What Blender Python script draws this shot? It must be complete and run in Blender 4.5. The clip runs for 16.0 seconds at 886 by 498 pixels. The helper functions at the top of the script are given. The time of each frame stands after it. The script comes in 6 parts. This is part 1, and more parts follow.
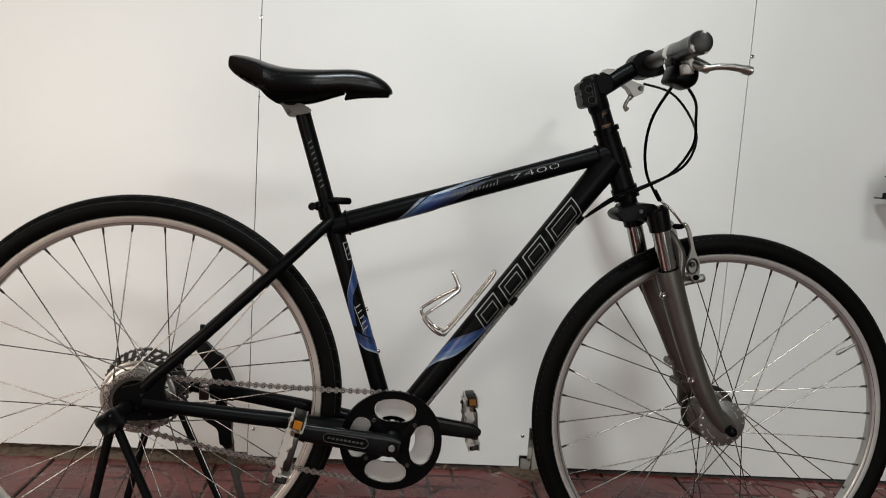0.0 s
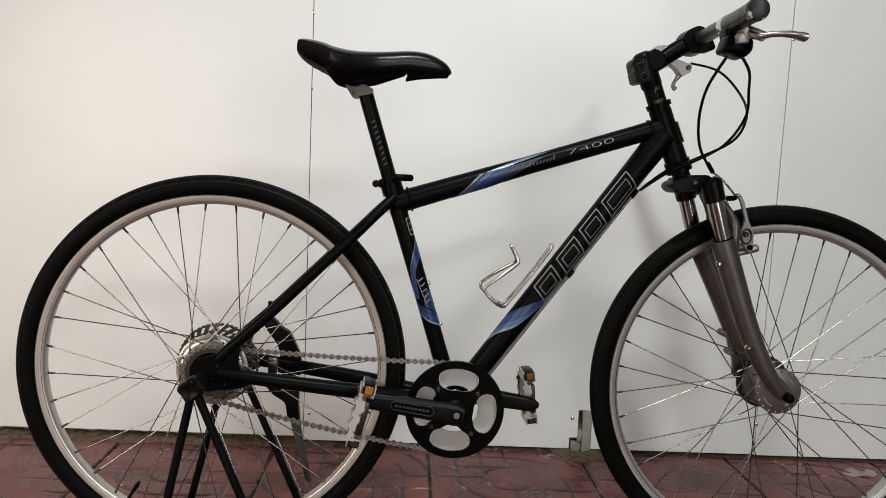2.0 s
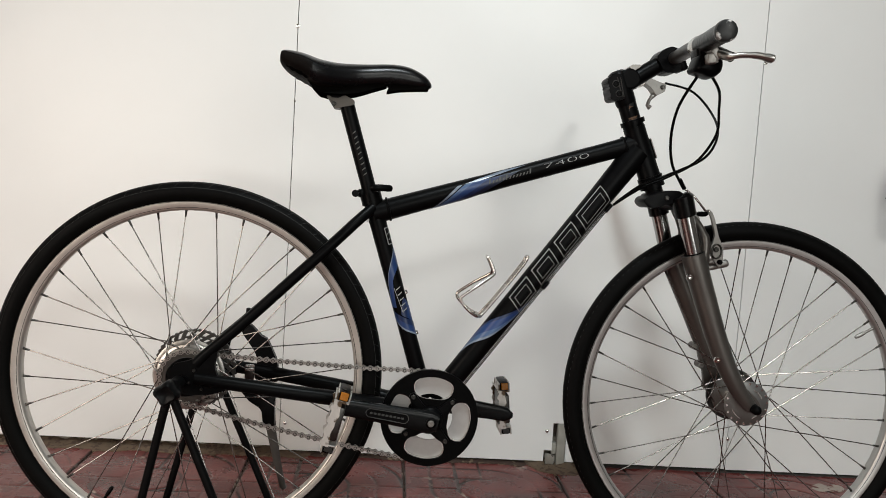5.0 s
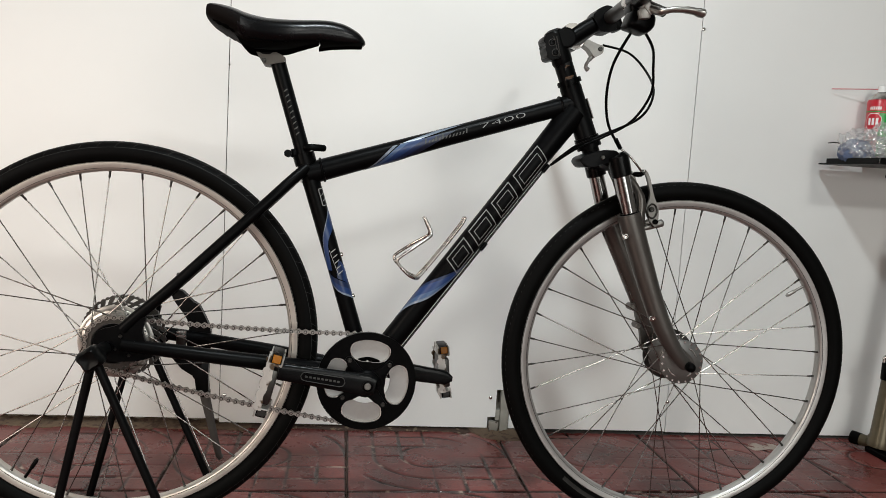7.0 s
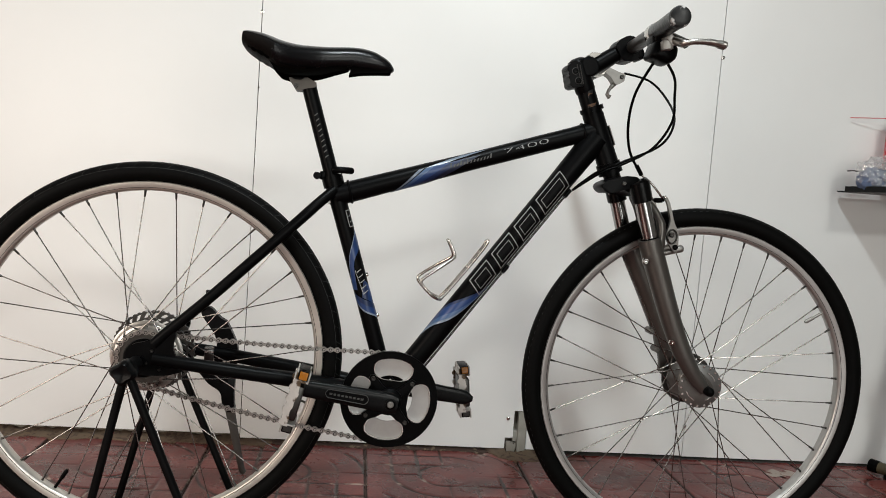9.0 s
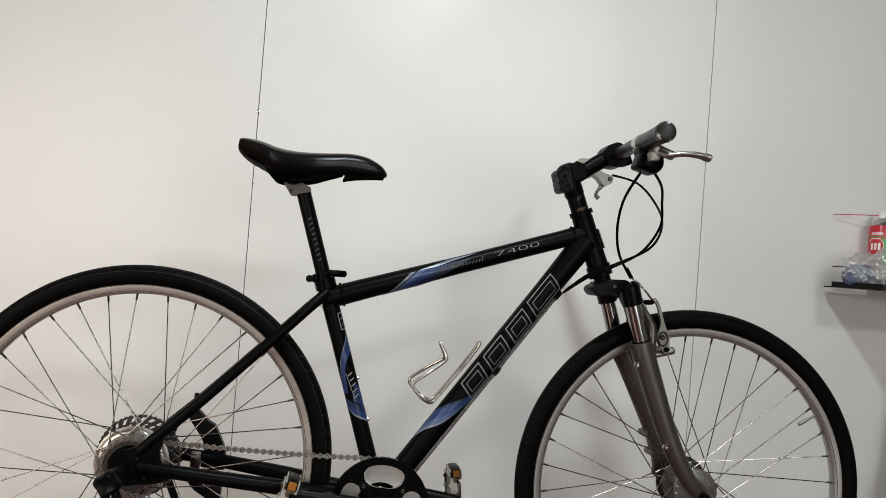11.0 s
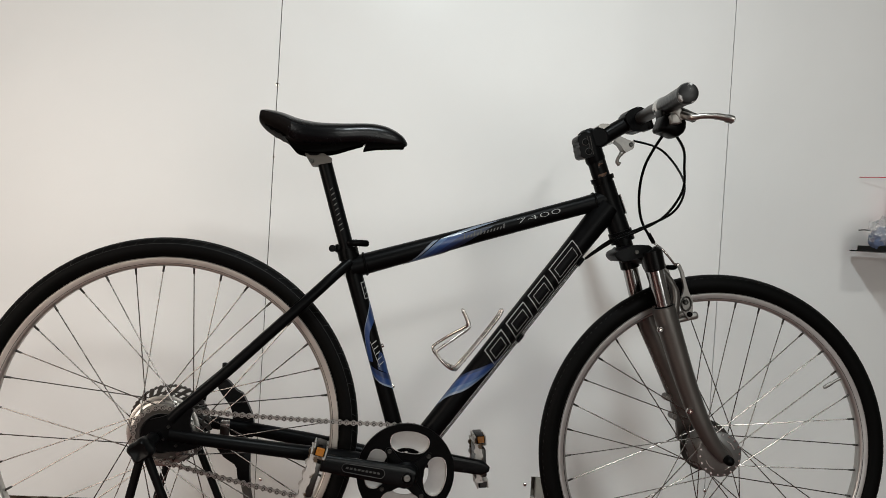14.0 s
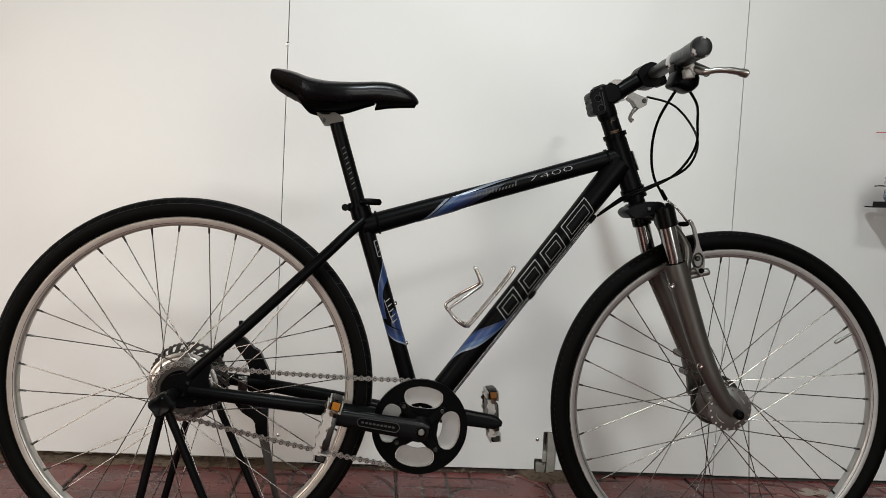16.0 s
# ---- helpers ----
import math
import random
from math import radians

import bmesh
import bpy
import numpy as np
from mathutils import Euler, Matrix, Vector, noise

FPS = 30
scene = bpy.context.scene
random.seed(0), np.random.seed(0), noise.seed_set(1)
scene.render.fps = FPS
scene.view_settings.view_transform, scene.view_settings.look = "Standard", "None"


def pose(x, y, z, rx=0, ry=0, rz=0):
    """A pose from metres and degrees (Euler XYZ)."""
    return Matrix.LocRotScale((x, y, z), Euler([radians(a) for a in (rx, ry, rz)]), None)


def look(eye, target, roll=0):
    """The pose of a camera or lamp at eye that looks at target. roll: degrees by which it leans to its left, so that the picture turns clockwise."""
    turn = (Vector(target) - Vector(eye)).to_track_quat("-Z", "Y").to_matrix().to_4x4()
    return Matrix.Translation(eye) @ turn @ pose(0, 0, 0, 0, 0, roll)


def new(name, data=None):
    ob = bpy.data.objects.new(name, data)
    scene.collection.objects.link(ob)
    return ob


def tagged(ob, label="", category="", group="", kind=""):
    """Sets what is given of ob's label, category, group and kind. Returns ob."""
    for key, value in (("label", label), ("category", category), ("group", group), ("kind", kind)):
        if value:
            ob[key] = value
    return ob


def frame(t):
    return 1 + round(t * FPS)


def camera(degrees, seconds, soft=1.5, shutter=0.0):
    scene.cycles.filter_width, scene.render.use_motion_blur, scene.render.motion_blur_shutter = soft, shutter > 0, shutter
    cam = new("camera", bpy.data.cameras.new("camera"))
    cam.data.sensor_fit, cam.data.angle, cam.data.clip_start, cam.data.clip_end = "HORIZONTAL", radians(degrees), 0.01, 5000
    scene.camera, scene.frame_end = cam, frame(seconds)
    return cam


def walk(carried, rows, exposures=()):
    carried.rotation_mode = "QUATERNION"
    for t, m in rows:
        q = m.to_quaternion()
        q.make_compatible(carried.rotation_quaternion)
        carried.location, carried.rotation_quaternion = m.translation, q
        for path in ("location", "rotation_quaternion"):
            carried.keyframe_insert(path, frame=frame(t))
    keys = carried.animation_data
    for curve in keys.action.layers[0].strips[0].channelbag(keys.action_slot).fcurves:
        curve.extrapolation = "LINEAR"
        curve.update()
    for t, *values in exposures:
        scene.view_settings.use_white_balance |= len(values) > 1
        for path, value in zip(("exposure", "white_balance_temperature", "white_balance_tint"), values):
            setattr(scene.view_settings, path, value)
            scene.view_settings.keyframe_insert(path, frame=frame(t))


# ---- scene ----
cam = camera(60.706, 16.0, soft=0.5, shutter=0.2)
PATH = [
    (0.0, -0.1382, -1.9095, 0.8194, 82.866, -3.658, -3.174),
    (0.5, -0.1588, -1.9654, 0.8368, 85.306, -2.560, -2.514),
    (1.0, -0.1693, -1.9643, 0.8163, 85.164, -2.348, -1.769),
    (1.5, -0.2033, -1.9566, 0.7696, 84.339, -2.495, -1.612),
    (2.0, -0.2047, -1.9598, 0.7528, 83.699, -2.543, -1.567),
    (2.5, -0.2031, -1.9616, 0.7515, 83.185, -2.576, -1.652),
    (3.0, -0.2067, -1.9612, 0.7487, 83.268, -2.674, -1.804),
    (3.2, -0.2053, -1.9586, 0.7476, 83.020, -2.788, -1.877),
    (5.3, -0.1939, -1.9868, 0.7399, 86.179, -4.064, -3.390),
    (5.5, -0.1917, -1.9826, 0.7467, 86.946, -4.205, -4.155),
    (6.0, -0.1843, -1.9729, 0.7567, 87.831, -4.270, -5.303),
    (6.5, -0.1673, -1.9709, 0.7096, 85.356, -3.854, -6.388),
    (7.0, -0.1595, -1.9729, 0.7025, 83.998, -3.438, -6.318),
    (7.5, -0.1691, -1.9885, 0.7115, 83.536, -3.209, -5.898),
    (8.0, -0.1722, -1.9990, 0.7117, 83.651, -3.361, -5.369),
    (8.5, -0.1786, -2.0013, 0.7090, 84.254, -3.737, -5.088),
    (9.0, -0.1804, -2.0011, 0.7077, 85.427, -4.218, -5.170),
    (9.5, -0.1854, -2.0035, 0.7341, 88.275, -4.544, -5.569),
    (10.0, -0.1892, -2.0047, 0.7587, 89.738, -4.705, -5.968),
    (10.2, -0.1904, -2.0047, 0.7633, 90.271, -4.714, -6.118),
    (12.5, -0.1868, -2.0047, 0.7569, 91.354, -3.612, -5.234),
    (13.0, -0.1882, -2.0053, 0.7580, 90.779, -3.564, -5.102),
    (13.5, -0.1934, -2.0062, 0.7532, 90.035, -3.545, -4.733),
    (14.0, -0.1914, -2.0095, 0.7476, 89.127, -3.453, -4.423),
    (14.5, -0.1877, -2.0159, 0.7453, 88.258, -3.352, -3.902),
    (15.0, -0.1900, -2.0159, 0.7476, 87.360, -3.238, -3.710),
    (15.5, -0.1858, -2.0193, 0.7471, 86.699, -3.145, -3.484),
    (16.0, -0.1901, -2.0182, 0.7421, 86.137, -3.032, -3.450),
]
walk(cam, [(t, pose(x, y, z, rx, ry, rz)) for t, x, y, z, rx, ry, rz in PATH],
     [(0, -0.30), (1.0, -0.32), (2.5, -0.19), (5.0, -0.16), (6.0, -0.26), (6.5, -0.21), (7.0, -0.12), (9.0, -0.09), (10.0, -0.25), (12.5, -0.37), (13.5, -0.38), (16.0, -0.29)])

# ---- light ----
world = bpy.data.worlds.new("world")
world.use_nodes = True
scene.world = world
world.node_tree.nodes["Background"].inputs[0].default_value = (0.8, 0.85, 1.0, 1)
world.node_tree.nodes["Background"].inputs[1].default_value = 0.02


def area_lamp(name, m, sx, sy, power, colour):
    data = bpy.data.lights.new(name, "AREA")
    data.shape, data.size, data.size_y, data.energy, data.color = "RECTANGLE", sx, sy, power, colour
    ob = new(name, data)
    ob.matrix_world = m
    return ob


COOL, CLEAR, WARM = (0.978, 0.988, 0.945), (0.875, 0.975, 1.0), (1.0, 0.87, 0.76)
area_lamp("ceiling_lamp", look((-0.07, -1.40, 2.23), (-0.07, -1.38, 0.0)), 0.16, 0.16, 34, CLEAR)
area_lamp("ceiling_lamp", look((1.1, -3.7, 2.25), (0.9, -0.5, 0.4)), 0.5, 0.2, 26, COOL)
# Added broad fill behind the camera, evens out the lower wall; no such lamp known.
area_lamp("front_fill", look((0.75, -4.1, 0.95), (0.7, 0, 0.3)), 2.4, 1.0, 38, COOL)
# Unseen warm source at the left, widened and aimed low to fill the floor.
area_lamp("warm_side_lamp", look((-1.75, -2.1, 0.85), (-0.85, -0.3, -0.2)), 0.95, 1.4, 30, WARM)

# ---- materials ----


def mat(name, colour, rough=0.5, metal=0.0, grain=0.0, scale=40.0, bump=0.0, blotch=0.0, coat=0.0, spec=0.5):
    """A surface with fine grain and broad blotches in its colour, and fine relief."""
    m = bpy.data.materials.new(name)
    m.use_nodes = True
    nt = m.node_tree
    n, l = nt.nodes, nt.links
    b = n["Principled BSDF"]
    b.inputs["Roughness"].default_value, b.inputs["Metallic"].default_value = rough, metal
    b.inputs["Coat Weight"].default_value, b.inputs["Coat Roughness"].default_value = coat, 0.12
    b.inputs["Specular IOR Level"].default_value = spec
    tc = n.new("ShaderNodeTexCoord")
    fine = n.new("ShaderNodeTexNoise")
    fine.inputs["Scale"].default_value, fine.inputs["Detail"].default_value = scale, 6
    broad = n.new("ShaderNodeTexNoise")
    broad.inputs["Scale"].default_value, broad.inputs["Detail"].default_value = scale / 9, 4
    for k in (fine, broad):
        l.new(tc.outputs["Object"], k.inputs["Vector"])
    add = n.new("ShaderNodeMath")
    add.operation = "MULTIPLY_ADD"
    l.new(fine.outputs["Fac"], add.inputs[0])
    add.inputs[1].default_value = grain
    mul = n.new("ShaderNodeMath")
    mul.operation = "MULTIPLY"
    l.new(broad.outputs["Fac"], mul.inputs[0])
    mul.inputs[1].default_value = blotch
    l.new(mul.outputs[0], add.inputs[2])
    gain = n.new("ShaderNodeMath")
    gain.operation = "ADD"
    l.new(add.outputs[0], gain.inputs[0])
    gain.inputs[1].default_value = 1 - (grain + blotch) / 2
    mix = n.new("ShaderNodeVectorMath")
    mix.operation = "SCALE"
    mix.inputs[0].default_value = colour
    l.new(gain.outputs[0], mix.inputs["Scale"])
    l.new(mix.outputs[0], b.inputs["Base Color"])
    rr = n.new("ShaderNodeMath")
    rr.operation = "MULTIPLY_ADD"
    l.new(broad.outputs["Fac"], rr.inputs[0])
    rr.inputs[1].default_value, rr.inputs[2].default_value = rough * 0.5, rough * 0.75
    l.new(rr.outputs[0], b.inputs["Roughness"])
    if bump:
        bp = n.new("ShaderNodeBump")
        bp.inputs["Strength"].default_value, bp.inputs["Distance"].default_value = bump, 0.002
        l.new(fine.outputs["Fac"], bp.inputs["Height"])
        l.new(bp.outputs[0], b.inputs["Normal"])
    return m


M_PANEL = mat("white_panel", (0.78, 0.78, 0.765), 0.35, grain=0.02, scale=18, blotch=0.05, bump=0.02, spec=0.46)


def wavy(m, scale, depth):
    """Adds a slow undulation of a thin sheet to a material's relief."""
    n, l = m.node_tree.nodes, m.node_tree.links
    nz, bp, tc = n.new("ShaderNodeTexNoise"), n.new("ShaderNodeBump"), n.new("ShaderNodeTexCoord")
    nz.inputs["Scale"].default_value, nz.inputs["Detail"].default_value = scale, 1.5
    bp.inputs["Strength"].default_value, bp.inputs["Distance"].default_value = 1.0, depth
    b = n["Principled BSDF"]
    l.new(tc.outputs["Object"], nz.inputs["Vector"])
    l.new(nz.outputs["Fac"], bp.inputs["Height"])
    l.new(b.inputs["Normal"].links[0].from_socket, bp.inputs["Normal"])
    l.new(bp.outputs[0], b.inputs["Normal"])


wavy(M_PANEL, 3.0, 0.012)
M_BLACK = mat("satin_black_paint", (0.0019, 0.0019, 0.0021), 0.36, grain=0.3, scale=300, bump=0.05, blotch=0.5, spec=0.055)
M_CRANK = mat("dark_anodised_crank", (0.0030, 0.0034, 0.0036), 0.24, metal=0.0, grain=0.3, scale=220, bump=0.06, blotch=0.5, spec=0.14)
# Matt saddle side panel; the floor's reflection is put into its brown tint.
M_SIDE = mat("matt_brown_saddle_side", (0.0060, 0.0050, 0.0046), 0.6, grain=0.4, scale=260, bump=0.3, blotch=0.6, spec=0.02)
M_MATTE = mat("matt_black_shell", (0.0022, 0.0021, 0.0020), 0.95, grain=0.3, scale=200, bump=0.1, blotch=0.4, spec=0.0)
M_GLOSS = mat("glossy_black_paint", (0.0020, 0.0020, 0.0021), 0.24, grain=0.3, scale=200, bump=0.05, blotch=0.5, spec=0.13)
M_LEVER = mat("worn_lever_alloy", (0.30, 0.285, 0.265), 0.30, metal=0.95, grain=0.4, scale=140, blotch=0.6)
M_TREAD = mat("faint_tread_mark", (0.0042, 0.0041, 0.0040), 0.8, grain=0.6, scale=60, blotch=0.9)
M_CLAMP = mat("dull_clamp_metal", (0.085, 0.077, 0.068), 0.46, metal=0.6, grain=0.3, scale=120, blotch=0.4)
M_PLASTIC = mat("black_plastic", (0.0016, 0.0016, 0.0017), 0.30, grain=0.3, scale=200, bump=0.12, blotch=0.4, spec=0.045)
M_LEATHER = mat("black_saddle_vinyl", (0.0030, 0.0030, 0.0034), 0.26, grain=0.3, scale=420, bump=0.12, blotch=0.3, spec=0.20)
M_RUBBER = mat("tyre_rubber", (0.0026, 0.0026, 0.0025), 0.5, grain=0.4, scale=120, bump=0.1, blotch=0.5, spec=0.04)
M_GRIP = mat("worn_grip_rubber", (0.005, 0.0048, 0.0046), 0.36, grain=0.6, scale=120, bump=0.5, blotch=0.6, spec=0.25)
M_BAR = mat("worn_bar_paint", (0.026, 0.024, 0.022), 0.45, metal=0.3, grain=0.5, scale=200, bump=0.1, blotch=0.8)
M_RIM = mat("brushed_rim_aluminium", (0.50, 0.47, 0.43), 0.34, metal=0.75, grain=0.2, scale=90, blotch=0.25)
M_RIM_DARK = mat("polished_grey_rim", (0.44, 0.43, 0.415), 0.34, metal=0.8, grain=0.2, scale=90, blotch=0.3)
M_LEG = mat("dull_grey_leg", (0.085, 0.080, 0.073), 0.6, metal=0.3, grain=0.4, scale=80, blotch=0.5)
M_ALU = mat("silver_aluminium", (0.56, 0.545, 0.52), 0.26, metal=0.95, grain=0.2, scale=120, blotch=0.3)
M_STEEL = mat("spoke_steel", (0.22, 0.21, 0.20), 0.24, metal=1.0, grain=0.2, scale=80, blotch=0.3)
M_CHROME = mat("chromed_steel", (0.66, 0.645, 0.62), 0.10, metal=1.0, grain=0.05, scale=80, blotch=0.1)
M_CAGE = mat("bright_drawn_wire", (0.48, 0.455, 0.43), 0.26, metal=1.0, grain=0.2, scale=90, blotch=0.3)
M_STANCHION = mat("dark_polished_stanchion", (0.36, 0.355, 0.35), 0.15, metal=1.0, grain=0.1, scale=60, blotch=0.3)
M_CHAIN = mat("oiled_chain_steel", (0.36, 0.345, 0.325), 0.32, metal=1.0, grain=0.4, scale=260, blotch=0.5)
M_COG = mat("dark_cog_steel", (0.062, 0.060, 0.056), 0.34, metal=1.0, grain=0.5, scale=150, blotch=0.6)
M_GRIME = mat("black_chain_grime", (0.012, 0.011, 0.010), 0.5, grain=0.5, scale=200, blotch=0.5)
M_HUB = mat("dull_hub_aluminium", (0.24, 0.23, 0.215), 0.45, metal=0.75, grain=0.3, scale=120, blotch=0.4)
M_HUBCASE = mat("satin_hub_aluminium", (0.150, 0.146, 0.140), 0.42, metal=0.6, grain=0.25, scale=140, blotch=0.3)
M_DISC = mat("grey_disc_steel", (0.085, 0.081, 0.075), 0.34, metal=0.85, grain=0.5, scale=150, blotch=0.6)
M_SPROCKET = mat("grey_sprocket_steel", (0.40, 0.385, 0.36), 0.30, metal=1.0, grain=0.4, scale=160, blotch=0.8)
M_RING = mat("dull_ring_aluminium", (0.36, 0.35, 0.34), 0.45, metal=0.55, grain=0.15, scale=120, blotch=0.3)
M_FORK = mat("grey_fork_paint", (0.112, 0.104, 0.096), 0.38, metal=0.75, grain=0.15, scale=220, blotch=0.25)
M_BLUE = mat("blue_decal", (0.011, 0.034, 0.115), 0.34, grain=0.5, scale=90, blotch=0.9)
M_BLUE_LIGHT = mat("light_blue_decal", (0.045, 0.085, 0.175), 0.34, grain=0.5, scale=120, blotch=0.9)
M_BLUE_DEEP = mat("deep_blue_decal", (0.0060, 0.017, 0.060), 0.34, grain=0.5, scale=90, blotch=0.9)
M_BLUE_INK = mat("ink_blue_decal", (0.0035, 0.008, 0.024), 0.34, grain=0.5, scale=90, blotch=0.9)
M_PALE = mat("pale_decal", (0.15, 0.18, 0.23), 0.25, grain=0.6, scale=150, blotch=0.9)
M_LETTER = mat("silver_lettering", (0.25, 0.25, 0.245), 0.4, grain=0.6, scale=260, blotch=0.6)
M_FAINT = mat("faint_grey_lettering", (0.042, 0.041, 0.039), 0.45, grain=0.7, scale=260, blotch=0.8)
M_AMBER = mat("amber_reflector", (0.27, 0.095, 0.006), 0.22, grain=0.6, scale=400, bump=0.4, blotch=0.5)
M_DUST = mat("dusty_tread", (0.018, 0.0175, 0.0165), 0.8, grain=0.6, scale=60, blotch=0.9)
M_GAP = mat("dark_gap", (0.05, 0.045, 0.04), 0.9, grain=0.4, scale=60)
M_CEMENT = mat("cement_wall", (0.24, 0.21, 0.17), 0.9, grain=0.6, scale=70, bump=0.5, blotch=0.8)
M_BED = mat("grey_mortar_bed", (0.075, 0.048, 0.038), 0.95, grain=0.8, scale=70, bump=0.8, blotch=0.9)
M_WOODGREY = mat("weathered_wood", (0.26, 0.25, 0.22), 0.85, grain=0.5, scale=60, bump=0.4, blotch=0.7)
M_ROOM = mat("room_shell_grey", (0.24, 0.23, 0.215), 0.9, grain=0.2, scale=20, blotch=0.3)
M_SHELF = mat("black_shelf_steel", (0.0028, 0.0028, 0.0030), 0.34, grain=0.3, scale=150, blotch=0.3, spec=0.08)
M_WHITE = mat("white_plastic", (0.8, 0.8, 0.79), 0.4)
M_RED = mat("red_can_print", (0.50, 0.02, 0.035), 0.28, grain=0.1, scale=60, blotch=0.15)
M_GREEN = mat("green_can_print", (0.02, 0.30, 0.05), 0.28, grain=0.1, scale=60, blotch=0.15)
M_REDTUBE = mat("red_straw", (0.55, 0.05, 0.07), 0.4)
M_OLIVE = mat("bronze_pump_paint", (0.105, 0.085, 0.052), 0.34, metal=0.5, grain=0.3, scale=60, blotch=0.5)
M_YARN = mat("blue_cloth", (0.095, 0.125, 0.215), 0.85, grain=0.8, scale=160, bump=0.8, blotch=0.7)


def worn(name, base, bare, scale, edge, rough=0.4, metal=0.0, bare_metal=0.0):
    """Paint or metal with patches worn through or rusted."""
    m = mat(name, base, rough, metal, grain=0.3, scale=120, bump=0.1, blotch=0.4, spec=0.3)
    n, l = m.node_tree.nodes, m.node_tree.links
    b = n["Principled BSDF"]
    src = b.inputs["Base Color"].links[0].from_socket
    tc, nz, rp, mx = n.new("ShaderNodeTexCoord"), n.new("ShaderNodeTexNoise"), n.new("ShaderNodeMapRange"), n.new("ShaderNodeMix")
    nz.inputs["Scale"].default_value, nz.inputs["Detail"].default_value = scale, 7
    l.new(tc.outputs["Object"], nz.inputs["Vector"])
    rp.inputs[1].default_value, rp.inputs[2].default_value = edge, edge + 0.05
    l.new(nz.outputs["Fac"], rp.inputs[0])
    mx.data_type = "RGBA"
    l.new(rp.outputs[0], mx.inputs[0])
    l.new(src, mx.inputs[6])
    mx.inputs[7].default_value = (*bare, 1)
    l.new(mx.outputs[2], b.inputs["Base Color"])
    return m


M_CAPWORN = worn("worn_grip_end", (0.006, 0.006, 0.006), (0.42, 0.41, 0.40), 55, 0.62, 0.35)
M_RUST = worn("rusty_steerer", (0.004, 0.004, 0.004), (0.075, 0.038, 0.020), 90, 0.52, 0.5)
M_PEDAL = worn("grimy_pedal_aluminium", (0.52, 0.50, 0.47), (0.10, 0.07, 0.045), 45, 0.55, 0.38, 0.6)
M_SPLASH = worn("pale_paint_splash", (0.34, 0.28, 0.24), (0.12, 0.035, 0.030), 45, 0.52, 0.6)
M_MORTAR = worn("sandy_mortar", (0.125, 0.088, 0.060), (0.075, 0.048, 0.036), 75, 0.53, 0.95)
M_CRUST = worn("dirty_brown_crust", (0.055, 0.034, 0.027), (0.17, 0.125, 0.085), 60, 0.58, 0.95)
M_STONE = worn("stained_cement", (0.22, 0.205, 0.18), (0.06, 0.05, 0.04), 60, 0.50, 0.9)


def plastic_film():
    m = bpy.data.materials.new("clear_plastic_film")
    m.use_nodes = True
    n, l = m.node_tree.nodes, m.node_tree.links
    b = n["Principled BSDF"]
    b.inputs["Base Color"].default_value = (0.9, 0.9, 0.89, 1)
    b.inputs["Roughness"].default_value = 0.2
    tr, gl = n.new("ShaderNodeBsdfTransparent"), n.new("ShaderNodeBsdfGlossy")
    gl.inputs["Roughness"].default_value = 0.16
    ms, ms2 = n.new("ShaderNodeMixShader"), n.new("ShaderNodeMixShader")
    ms.inputs[0].default_value = 0.17
    l.new(tr.outputs[0], ms.inputs[1])
    l.new(b.outputs[0], ms.inputs[2])
    ms2.inputs[0].default_value = 0.20
    l.new(ms.outputs[0], ms2.inputs[1])
    l.new(gl.outputs[0], ms2.inputs[2])
    l.new(ms2.outputs[0], n["Material Output"].inputs[0])
    return m


M_FILM = plastic_film()


